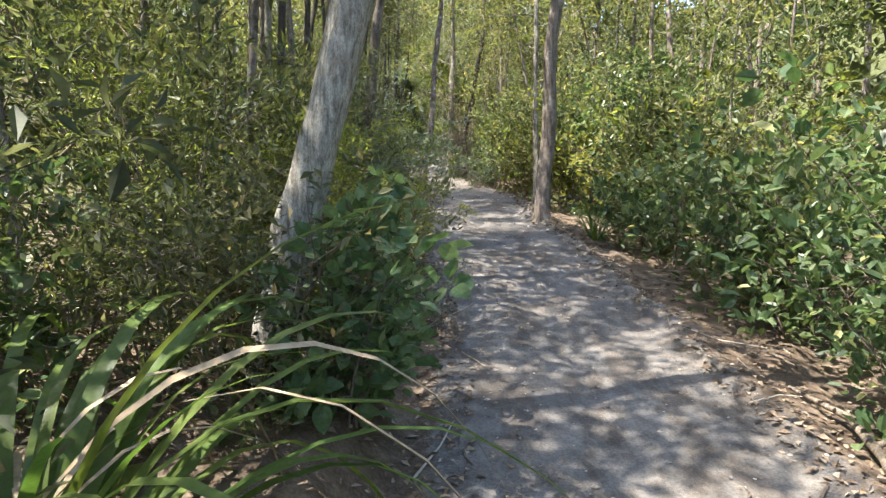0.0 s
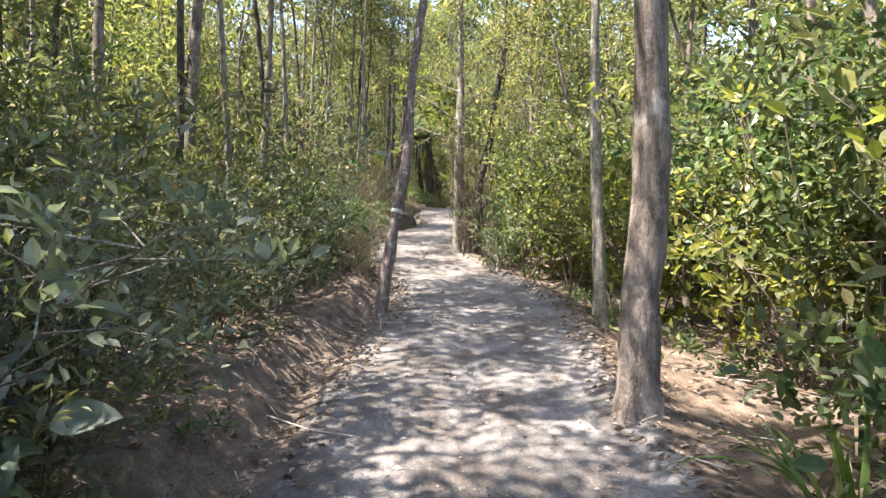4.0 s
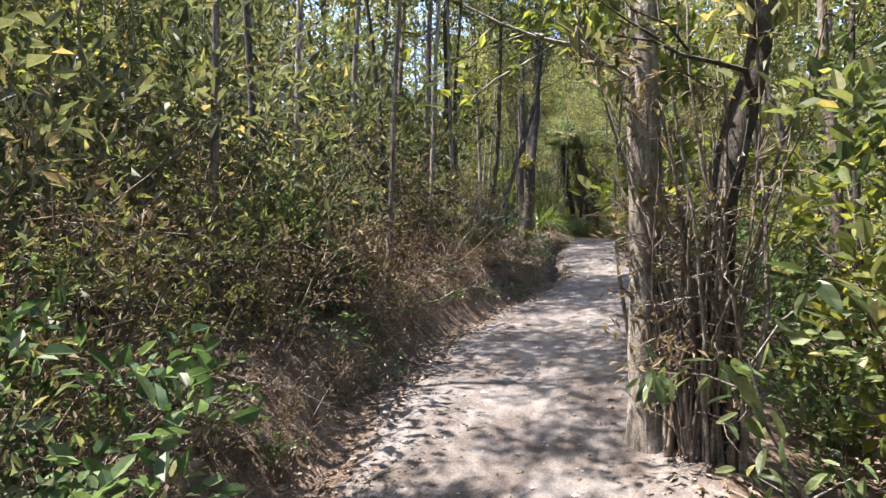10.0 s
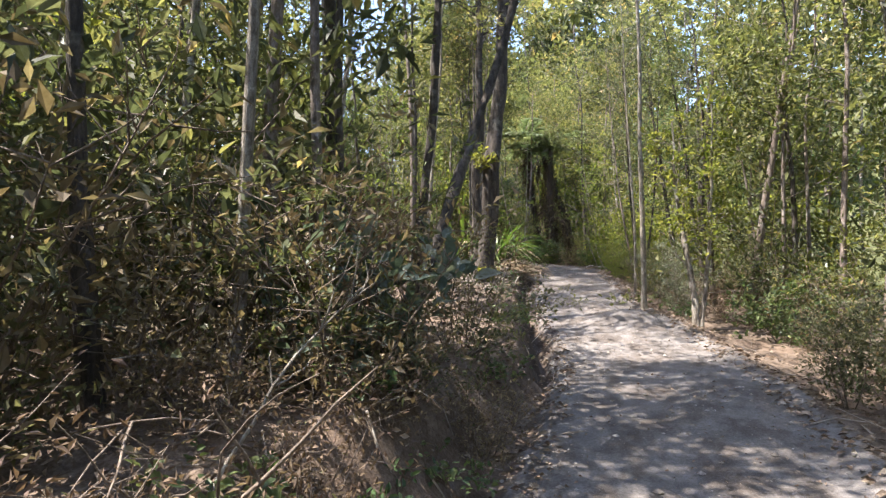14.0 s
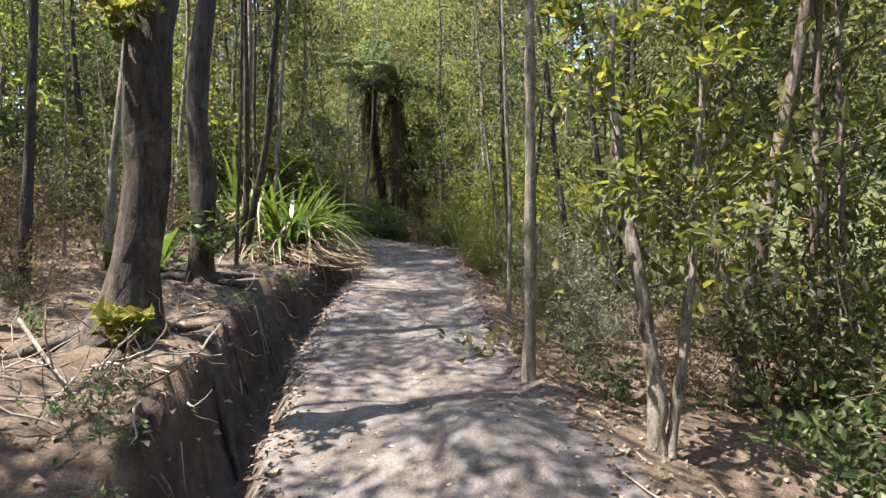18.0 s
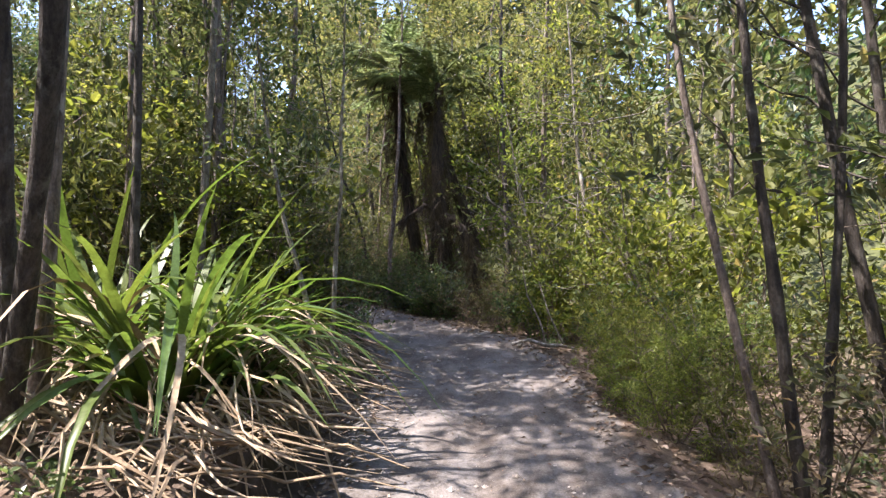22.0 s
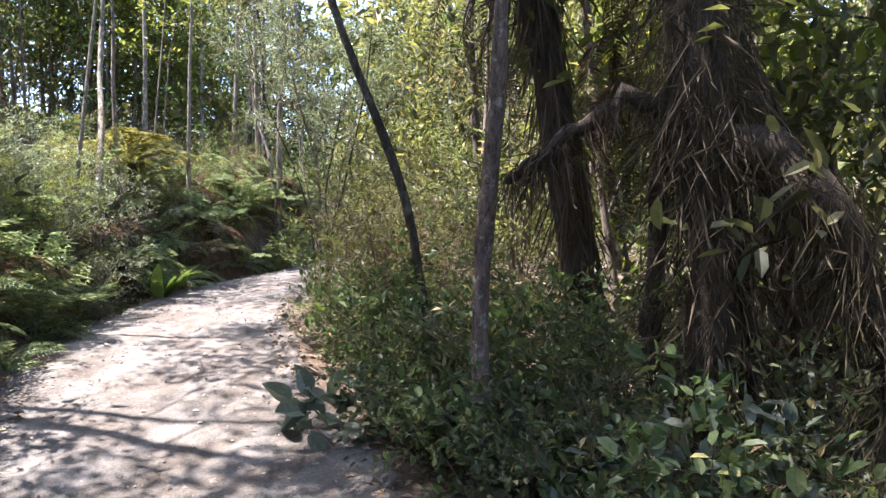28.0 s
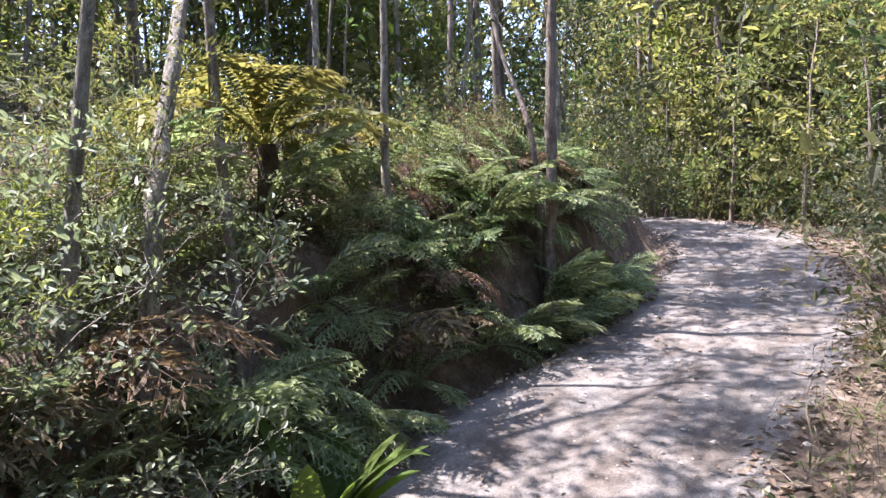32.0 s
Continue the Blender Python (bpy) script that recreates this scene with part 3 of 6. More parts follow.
def beside(y, lat):
    """The place lat metres beyond the track's edge at y along it: left if lat is negative."""
    i = int(np.argmin(np.abs(_ly - y)))
    d = (HALF + abs(lat)) * (1 if lat > 0 else -1)
    return _lx[i] + d * _dy[i], _ly[i] - d * _dx[i]


# ---- plants that repeat ----
def frond_mesh(seed, length, pairs, leafy, arch=0.55, wide=0.34, lobes=3, size=0.075, blade=0.34):
    rng = np.random.RandomState(seed)
    g = np.linspace(0, 1, 14)
    ln = length
    spine = np.stack([ln * (0.75 * g + 0.1 * g * g), 0.04 * ln * np.sin(3 * g + seed), ln * (0.62 * g - arch * g ** 2.2)], 1)
    at, way, big = [], [], []
    for p in np.linspace(0.16, 0.99, pairs):
        q = np.array([np.interp(p, g, spine[:, i]) for i in range(3)])
        along = unit(np.array([np.interp(min(1, p + 0.03), g, spine[:, i]) for i in range(3)]) - q + 1e-6)
        pl = ln * wide * (math.sin(math.pi * min(1, 0.12 + 0.88 * (1 - p)) ** 0.8) * 0.75 + 0.06) * rng.uniform(0.85, 1.1)
        for side in (-1, 1):
            d = unit(np.cross(along, (0, 0, 1)) * side + along * 0.45 + (0, 0, -0.16))
            for j in range(lobes):
                c = q + d * pl * (j + 0.5) / lobes
                for s2 in (-1, 1):
                    at.append(c)
                    way.append(d * 0.8 + along * s2 * 0.9)
                    big.append(length * size * (1.25 - 0.9 * j / lobes))
            at.append(q)
            way.append(d)
            big.append(pl * 1.05)
    at, way = np.array(at), np.array(way)
    big = np.array(big)[:, None]
    v, f = leaves(at, way, big, np.where(big > length * size * 1.3, 0.13, blade), rng, jitter=0.15)
    tv, tf = tubes([(spine, np.linspace(0.0065 * ln + 0.002, 0.0012, 14))], 3)
    tri = np.concatenate([tf[:, [0, 1, 2]], tf[:, [0, 2, 3]]])
    return mesh_np("frond", np.concatenate([v, tv]), np.concatenate([f, tri + len(v)]), leafy)


def fern(name, label, seed, length, count, leafy, upright=0.5, trunk=0.0, pairs=20):
    e = thing(name, label, "fern")
    rng = np.random.RandomState(seed)
    kinds = [frond_mesh(seed + i, length * (0.85 + 0.15 * i), pairs, leafy, 0.45 + 0.12 * i) for i in range(3)]
    for k in range(count):
        f = part("frond", kinds[k % 3], e)
        f.matrix_basis = Matrix.LocRotScale((0, 0, trunk), Euler((rng.uniform(-0.3, 0.3), -rng.uniform(-0.25, upright), 6.28 * k / count + rng.uniform(-0.3, 0.3))), [rng.uniform(0.75, 1.1)] * 3)
    return e


def blade_mesh(seed, length, width, arch, mat, name="blade"):
    rng = np.random.RandomState(seed)
    k = 9
    g = np.linspace(0, 1, k)
    lx = length * (0.25 * g + 0.45 * arch * g ** 1.8)
    lz = length * (0.92 * g - 0.75 * arch * g ** 2.3)
    ly = 0.06 * length * np.sin(2.2 * g + seed) * g
    w = width * np.clip(np.minimum(0.45 + 3 * g, 1.0) * (1 - g ** 3.0), 0.02, 1) / 2
    mid = np.stack([lx, ly, lz], 1)
    v = np.stack([mid + np.stack([0.25 * w, w, 0.35 * w], 1), mid, mid + np.stack([0.25 * w, -w, 0.35 * w], 1)], 1).reshape(-1, 3)
    f = []
    for i in range(k - 1):
        a = 3 * i
        f += [(a, a + 1, a + 4, a + 3), (a + 1, a + 2, a + 5, a + 4)]
    return mesh_np(name, v, np.array(f), mat, True)


def blade_clump(name, label, seed, length, width, count, skirt=0, arch=(0.3, 1.1), tilt=0.5, straw=None):
    """A tussock of long arching blades; skirt: withered blades that hang round its foot."""
    e = thing(name, label, "grass clump")
    rng = np.random.RandomState(seed)
    kinds = [blade_mesh(seed + i, length * rng.uniform(0.8, 1.15), width, arch[0] + (arch[1] - arch[0]) * i / 5, L_GRASS) for i in range(6)]
    dry = [blade_mesh(seed + 9 + i, length * rng.uniform(0.5, 0.8), width * 0.5, 1.2 + 0.15 * i, straw or M_STRAW, "withered_blade") for i in range(3)]
    for k in range(count):
        b = part("blade", kinds[k % 6], e)
        a = rng.uniform(0, 6.28)
        b.matrix_basis = Matrix.LocRotScale((0.07 * math.cos(a) * rng.uniform(0, 1.5), 0.07 * math.sin(a) * rng.uniform(0, 1.5), -0.03), Euler((rng.uniform(-0.25, 0.25), rng.uniform(-0.1, tilt), a)), [rng.uniform(0.65, 1.1)] * 3)
    for k in range(skirt):
        b = part("withered_blade", dry[k % 3], e)
        a = rng.uniform(0, 6.28)
        b.matrix_basis = Matrix.LocRotScale((0.05 * math.cos(a), 0.05 * math.sin(a), rng.uniform(0.1, 0.4)), Euler((rng.uniform(-0.4, 0.4), rng.uniform(0.1, 0.8), a)), [rng.uniform(0.7, 1.3)] * 3)
    return e


def shrub(label, *args, name="shrub", **more):
    return Kind(plant(name, shrub_meshes(*args, **more), label, "shrub", "undergrowth along the track"))


def tree(label, *args, name="tree", **more):
    return Kind(plant(name, tree_meshes(*args, **more), label, "tree", "trees of the forest"))


TEA = [shrub("fine-leaved green tea tree bush with thin brown stems", 11 + i, 1.9, 1.5, 4, 24, 0.06, 0.28, 24, B_TWIG, L_TEA, spread=0.07, twigs=2, name="tea_tree_bush") for i in range(3)]
LIME = [shrub("soft yellow-green tea tree bush with fine feathery leaves", 18 + i, 1.7, 1.3, 5, 30, 0.05, 0.26, 34, B_TWIG, L_LIME, spread=0.06, twigs=2, name="tea_tree_bush") for i in range(2)]
LEAFY = [shrub("small leafy tree with broad green leaves above bare stems", 26 + i, 3.5, 2.2, 4, 24, 0.1, 0.6, 17, B_TWIG, (L_BROAD, L_FAR)[i], oval=True, spread=0.1, low=0.36, r=0.022, twigs=2) for i in range(2)]
HIGH = [shrub("tall green tea tree bush with foliage above bare brown stems", 15 + i, 2.4, 1.8, 5, 24, 0.065, 0.28, 24, B_TWIG, L_TEA, spread=0.07, low=0.4, r=0.014, twigs=2, name="tea_tree_bush") for i in range(2)]
OLIVE = [shrub("dull olive-green twiggy bush with small leaves", 21 + i, 1.8, 1.6, 4, 20, 0.075, 0.44, 19, B_TWIG, L_OLIVE, spread=0.1, twigs=2) for i in range(3)]
BROAD = [shrub("leafy green bush with glossy oval leaves", 31 + i, 1.6, 1.5, 4, 20, 0.095, 0.58, 11, B_TWIG, L_BROAD, oval=True, spread=0.085, up=0.35, twigs=2) for i in range(3)]
YELLOW = [shrub("tall sunlit bush with yellow-green leaves", 41 + i, 2.8, 2.0, 4, 20, 0.1, 0.58, 13, B_TWIG, L_YELLOW, low=0.12, oval=True, spread=0.08, r=0.016, twigs=2) for i in range(3)]
BLUE = [shrub("shaded bush with large blue-green leaves", 51 + i, 1.3, 1.2, 4, 10, 0.15, 0.5, 7, B_TWIG, L_BLUE, oval="fine", spread=0.07) for i in range(2)]
GREY = [shrub("twiggy bush with small grey-green leaves and pale bare twigs", 45 + i, 2.0, 1.5, 5, 26, 0.06, 0.5, 14, B_LICHEN, L_GREY, oval=True, spread=0.08, low=0.04, r=0.011) for i in range(2)]
SCRUB = [shrub("brown withered scrub of bare twigs and dry leaves", 61 + i, 1.5, 1.5, 5, 24, 0.065, 0.36, 9, B_TWIG, L_DEAD, spread=0.1, low=0.02, twigs=2, name="dry_bush") for i in range(3)]
LOW = [shrub("low green undergrowth with small oval leaves", 71 + i, 0.55, 0.7, 3, 8, 0.075, 0.58, 7, B_TWIG, L_BROAD, oval=True, spread=0.07, r=0.005, name="low_plant") for i in range(3)]
BACK_OLIVE = [shrub("olive-green bush in the thicket", 171 + i, 1.9, 1.7, 4, 13, 0.11, 0.4, 11, B_TWIG, L_OLIVE, spread=0.11, twigs=5) for i in range(2)]
BACK_TEA = [shrub("green bush in the thicket", 173 + i, 2.0, 1.6, 4, 13, 0.1, 0.32, 13, B_TWIG, L_TEA, spread=0.1, twigs=5) for i in range(2)]
BACK_BROAD = [shrub("broad-leaved bush in the thicket", 175 + i, 1.8, 1.6, 4, 13, 0.11, 0.6, 10, B_TWIG, L_BROAD, oval=True, spread=0.11, twigs=5) for i in range(2)]
BACK_YELLOW = [shrub("yellow-green bush in the thicket", 177 + i, 2.8, 2.0, 4, 14, 0.115, 0.58, 13, B_TWIG, L_YELLOW, oval=True, spread=0.1, r=0.016, twigs=5) for i in range(2)]
BACK_SCRUB = [shrub("brown dry bush in the thicket", 179 + i, 1.6, 1.6, 5, 16, 0.08, 0.36, 6, B_TWIG, L_DEAD, spread=0.1, low=0.02, twigs=2) for i in range(2)]
SLIM = [tree("slender forest tree with a thin grey trunk and open crown", 81 + i, 8.0 + i * 0.6, 0.05, 0.4, 10, 6, 0.14, 0.45, 20, (B_GREY, B_DARK, B_LICHEN)[i % 3], L_FAR, lean=(0.3 * (i - 1), 0.2), reach=0.22, merge=True) for i in range(4)]
CANOPY = [tree("tall forest tree with a wide open crown over a crooked trunk", 481 + i, 8.0 + 0.5 * i, 0.075, 0.42, 16, 8, 0.13, 0.45, 18, (B_GREY, B_DARK, B_GREY)[i], (L_FAR, L_TEA, L_FAR)[i], lean=(0.4, 0.3 * i), reach=0.3, merge=True) for i in range(3)]
TALL = [tree("tall slim tree with a bare trunk and a dense high crown", 581 + i, 8.2 + 0.4 * i, 0.045, 0.58, 14, 7, 0.1, 0.45, 30, (B_GREY, B_DARK, B_LICHEN)[i], (L_OLIVE, L_FAR, L_TEA)[i], lean=(0.15, 0.1), reach=0.3, merge=True) for i in range(3)]
MID = [tree("leafy young tree with foliage down to the ground", 91 + i, 4.4 + 0.6 * i, 0.035, 0.06, 15, 7, 0.12, 0.42, 15, B_GREY, (L_YELLOW, L_OLIVE, L_FAR, L_BROAD, L_TEA)[i], lean=(0.2, 0.1), reach=0.3, merge=True, oval=i != 4) for i in range(5)]
KANUKA = [tree("tall tea tree with a dark trunk and fine olive foliage", 101 + i, 8.5, 0.07, 0.25, 13, 7, 0.12, 0.36, 22, B_DARK, (L_TEA, L_OLIVE)[i], lean=(0.3, -0.3), reach=0.26, merge=True) for i in range(2)]
DEEP = [tree("tall far forest tree", 115 + i, 12, 0.14, 0.04, 13, 4, 0.62, 0.5, 10, B_GREY, (L_FAR, L_OLIVE)[i], reach=0.3, merge=True) for i in range(2)]
FAR = [tree("large forest tree with a dense green crown", 111 + i, 11, 0.12, 0.05, 16, 6, 0.33, 0.5, 12, B_GREY, (L_FAR, L_TEA)[i], reach=0.3, merge=True) for i in range(2)]
SAPLING = [tree("bare thin sapling with a few leaves at the top", 121 + i, 3.8 + i, 0.018, 0.45, 7, 3, 0.09, 0.5, 10, (B_GREY, B_LICHEN)[i], (L_YELLOW, L_OLIVE)[i], reach=0.18, sides=5, merge=True) for i in range(2)]

FERN = [Kind(fern("fern", "green fern with arching feathery fronds on the bank", 131 + 7 * i, 0.75 + 0.25 * i, 8, L_FERN, 0.8, pairs=15)) for i in range(2)]
FERN.append(Kind(fern("fern", "withered brown fern with drooping fronds on the bank", 145, 0.85, 8, L_DEAD, 0.1, 0.2, 14)))

L_RUST = leaf_material("rusty_leaf", (0.3, 0.13, 0.03), (0.42, 0.19, 0.04), (0.5, 0.25, 0.06), 0.6, 0.4)
# ---- single things ----
rng = random.Random(5)


def lone_tree(label, r, bark, leafy, seed, via, name="tree", height=7.0, first=0.5, boughs=9, leaf=0.078, each=22, spray=6, wide=0.42, **more):
    """A tree whose trunk goes from its foot (x, y) through the places given, and on in the same way to its height."""
    z = zat(*via[0])
    pts = [(0, 0, -0.15)] + [(x - via[0][0], y - via[0][1], w - z) for x, y, w in via[1:]]
    last = np.array(pts[-1], float)
    way = unit(last - np.array(pts[-2], float))
    way = unit(way * (0.5, 0.5, 1) + (0, 0, 0.2))
    if height > last[2]:
        pts.append(tuple(last + way * (height - last[2])))
    e = plant(name, tree_meshes(seed, height, r, first, boughs, spray, leaf, wide, each, bark, leafy, via=pts, sides=12, **more), label, "tree")
    e.matrix_basis = Matrix.Translation((*via[0], z))
    return e


def tube_thing(name, label, category, lines, bark, part_name, sides=6):
    """A thing of several branches, each a part."""
    e = thing(name, label, category)
    o = np.array(lines[0][0][0], float)
    e.matrix_basis = Matrix.Translation(o)
    for pts, rad in lines:
        part(part_name, mesh_np(part_name, *tubes([(np.array(pts, float) - o, rad)], sides), bark, True), e)
    return e


def on_ground(pts, up=0.02):
    return [(x, y, zat(x, y) + up + w) for x, y, w in pts]


lone_tree("pale grey-white gum tree curving up out of the undergrowth", 0.125, B_PALE, L_OLIVE, 201, [(-0.98, 3.4), (-0.86, 3.44, 1.35), (-0.7, 3.46, 1.75), (-0.55, 3.47, 2.1), (-0.42, 3.48, 2.6)], "gum_tree", 8, boughs=14, reach=0.42, each=34)
lone_tree("grey-brown straight tree at the edge of the track", 0.125, B_GREY, L_OLIVE, 202, [(1.5, 9.55), (1.56, 9.58, 2.2), (1.66, 9.62, 3.6)], height=9)
lone_tree("pale grey pole of a tree beside a tuft of long blades", 0.066, B_LICHEN, L_YELLOW, 203, [(1.8, 12.15), (1.78, 12.25, 3.2)], height=6.5, first=0.42)
lone_tree("grey slim tree behind the bushes on the bank", 0.056, B_GREY, L_OLIVE, 252, [(-0.85, 6.2), (-0.72, 6.15, 2.2), (-0.6, 6.1, 3.4), (-0.45, 6.1, 4.4)], height=8, first=0.48, boughs=16, reach=0.45, each=34)
band_tree = lone_tree("leaning grey tree with a white painted band", 0.068, B_MOTTLE, L_FAR, 204, [(-0.5, 12.7), (-0.32, 12.93, 2.49), (-0.2, 13.11, 3.28), (-0.08, 13.6, 5.0)], height=9, boughs=16, reach=0.4, each=34)
lone_tree("rough pale tree hung with dead twigs at the bend", 0.1, B_LICHEN, L_YELLOW, 205, [(0.2, 18.5), (0.22, 18.42, 2.7), (0.26, 18.3, 4.5)], height=7.5, first=0.26, boughs=18, reach=0.2, each=20)
lone_tree("dark rough-barked tree wrapped in dead stems", 0.085, B_DARK, L_OLIVE, 206, [(0.64, 18.4), (0.6, 18.42, 2.8), (0.75, 18.4, 3.9), (0.98, 18.4, 4.8)], height=7.5, first=0.26, boughs=16, reach=0.2, each=20)
lone_tree("slim crooked tree on the bank", 0.03, B_GREY, L_OLIVE, 207, [(-2.25, 20.4), (-2.2, 20.47, 3.1), (-2.24, 20.5, 3.8), (-2.15, 20.5, 4.6)], height=7.5, first=0.45, boughs=16, reach=0.42, each=34)
lone_tree("slim dark tree leaning over the track", 0.05, B_DARK, L_FAR, 208, [(-2.2, 24.4), (-1.95, 24.9, 4.2), (-1.5, 25.7, 6.0)], height=7, first=0.45, boughs=14, reach=0.42, each=32)
lone_tree("slim dark tree leaning over the track", 0.05, B_DARK, L_FAR, 209, [(-2.5, 25.6), (-2.34, 25.8, 4.28), (-2.28, 25.96, 5.1)], height=7, first=0.45, boughs=14, reach=0.4, each=30)
lone_tree("leafy young tree with large hanging leaves beside the double tree", 0.017, B_GREY, L_YELLOW, 241, [(0.16, 19.5), (0.0, 19.62, 3.4), (0.1, 19.7, 4.4)], height=3.4, first=0.32, boughs=10, leaf=0.17, each=9, spray=5, oval="fine", wide=0.45, reach=0.28)
lone_tree("pale young tree forking low, with yellow-green leaves", 0.055, B_LICHEN, L_YELLOW, 210, [(0.66, 30.45), (0.64, 30.48, 3.75), (0.5, 30.6, 4.5), (0.46, 30.7, 5.2)], height=3.2, first=0.28, boughs=13, leaf=0.08, each=10, spray=6, oval=True, wide=0.55, reach=0.2)
lone_tree("second pale stem of the low-forking tree", 0.035, B_LICHEN, L_YELLOW, 242, [(0.7, 30.43), (0.86, 30.46, 4.3), (0.95, 30.55, 5.3)], height=3.4, first=0.3, boughs=13, leaf=0.08, each=10, spray=6, oval=True, wide=0.55, reach=0.2)
lone_tree("straight pale lichen-covered pole tree at the track's edge", 0.047, B_LICHEN, L_FAR, 211, [(0.0, 31.5), (-0.01, 31.46, 4.2), (0.01, 31.46, 6)], height=9, first=0.6)
lone_tree("stout dark tree with spreading roots on the bare bank", 0.15, B_DARK, L_FAR, 212, [(-2.6, 30.4), (-2.48, 30.45, 4.6), (-2.3, 30.5, 6.2)], height=9, flare=2.4, boughs=15, reach=0.36, each=32)
lone_tree("stout dark tree on the bare bank", 0.115, B_DARK, L_FAR, 213, [(-3.03, 32.6), (-2.98, 32.62, 6)], height=9, flare=1.9, boughs=15, reach=0.36, each=32)
lone_tree("dark twin-stemmed tree leaning towards the track", 0.055, B_DARK, L_FAR, 214, [(-3.62, 35.5), (-3.35, 35.3, 5.1), (-3.08, 35.04, 6.17)], height=7, first=0.45)
lone_tree("dark twin-stemmed tree leaning towards the track", 0.045, B_DARK, L_FAR, 215, [(-3.7, 35.6), (-3.5, 35.4, 5.0), (-3.45, 35.2, 6.17)], height=7, first=0.45)
lone_tree("thin dark stem on the bare bank", 0.025, B_DARK, L_FAR, 232, [(-3.25, 34.2), (-3.2, 34.25, 6)], height=6, first=0.45)
lone_tree("thin pale tree beside the track", 0.028, B_LICHEN, L_OLIVE, 216, [(0.03, 33.9), (0.05, 33.97, 5.2), (0.0, 34.07, 6.07)], height=6.5)
lone_tree("slim many-stemmed tree in dry litter", 0.035, B_DARK, L_OLIVE, 217, [(0.25, 35.9), (0.1, 36.0, 6)], height=6, first=0.42)
lone_tree("slim many-stemmed tree in dry litter", 0.03, B_DARK, L_OLIVE, 218, [(0.33, 36.0), (0.7, 36.2, 6)], height=6, first=0.42)
lone_tree("slim many-stemmed tree in dry litter", 0.028, B_GREY, L_OLIVE, 233, [(0.2, 36.05), (-0.15, 36.3, 6)], height=6, first=0.42)
lone_tree("dark crooked tree among thin stems", 0.09, B_DARK, L_OLIVE, 219, [(1.55, 35.2), (1.6, 35.1, 5.0), (1.45, 35.2, 5.7), (1.7, 35.3, 6.6)], height=8, first=0.4)
lone_tree("thin pale forked sapling beside the long blades", 0.03, B_LICHEN, L_BROAD, 220, [(-2.78, 37.96), (-2.86, 37.95, 4.9), (-3.1, 37.9, 5.7)], height=3.2, first=0.5, boughs=6, each=8)
lone_tree("thin pale forked sapling beside the long blades", 0.026, B_LICHEN, L_BROAD, 243, [(-2.7, 37.98), (-2.62, 37.97, 5.2), (-2.55, 37.9, 6)], height=3.6, first=0.5, boughs=6, each=8)
lone_tree("thin pale crooked tree among sunlit leaves", 0.024, B_LICHEN, L_YELLOW, 261, [(-0.5, 42.5), (-0.6, 42.5, 5.1), (-0.7, 42.5, 6.0), (-0.8, 42.5, 6.6), (-0.95, 42.5, 7.3)], height=4.0, first=0.35, boughs=11, leaf=0.075, each=9, spray=5, oval=True, wide=0.5, reach=0.3)
lone_tree("thin pale leaning stem among sunlit leaves", 0.03, B_LICHEN, L_YELLOW, 262, [(-0.28, 41.98), (-0.486, 41.84, 5.29), (-0.64, 41.75, 5.6), (-0.85, 41.7, 6.3)], height=3.2, first=0.4, boughs=9, leaf=0.075, each=9, spray=5, oval=True, wide=0.5, reach=0.3)
tube_thing("dead_branch", "long pale bare branch reaching out over the track's edge", "branch", [
    ([(-0.88, 41.9, 5.75), (-1.0, 41.72, 6.0), (-1.16, 41.6, 6.15), (-1.36, 41.6, 6.32), (-1.55, 41.61, 6.44), (-1.75, 41.6, 6.5)], [0.017, 0.016, 0.014, 0.011, 0.008, 0.004]),
    ([(-1.16, 41.6, 6.15), (-1.25, 41.5, 6.0), (-1.4, 41.45, 5.95)], [0.008, 0.006, 0.003]),
    ([(-1.3, 41.6, 6.28), (-1.35, 41.7, 6.5), (-1.5, 41.75, 6.62)], [0.008, 0.006, 0.003])], B_LICHEN, "branch", 6)
lone_tree("pale slanting tree among sunlit leaves", 0.045, B_LICHEN, L_YELLOW, 221, [(0.3, 41.4), (0.05, 41.7, 6.2), (0.0, 41.8, 7)], height=5, first=0.45)
dr = np.random.RandomState(21)
for n, (x, y, top) in enumerate(((0.55, 39.6, (-0.7, 39.3, 2.6)), (0.7, 40.5, (-0.5, 40.6, 2.2)))):
    z = zat(x, y)
    lines = [wander(dr, (x, y, z - 0.05), (top[0] * 0.5, top[1] - y, top[2]), top[2] * 1.25, 9, 0.12)]
    for k in range(11):
        q = lines[0][dr.randint(3, 9)]
        lines.append(wander(dr, q, (dr.normal(-0.5, 0.6), dr.normal(0, 0.6), dr.normal(0.1, 0.4)), dr.uniform(0.5, 1.3), 6, 0.18))
    tube_thing("dead_branch", "pale bare dead branch with fine twigs hanging over the track's edge", "branch", [(p, np.linspace(0.02 if i == 0 else 0.008, 0.002, len(p))) for i, p in enumerate(lines)], B_LICHEN, "branch", 4)
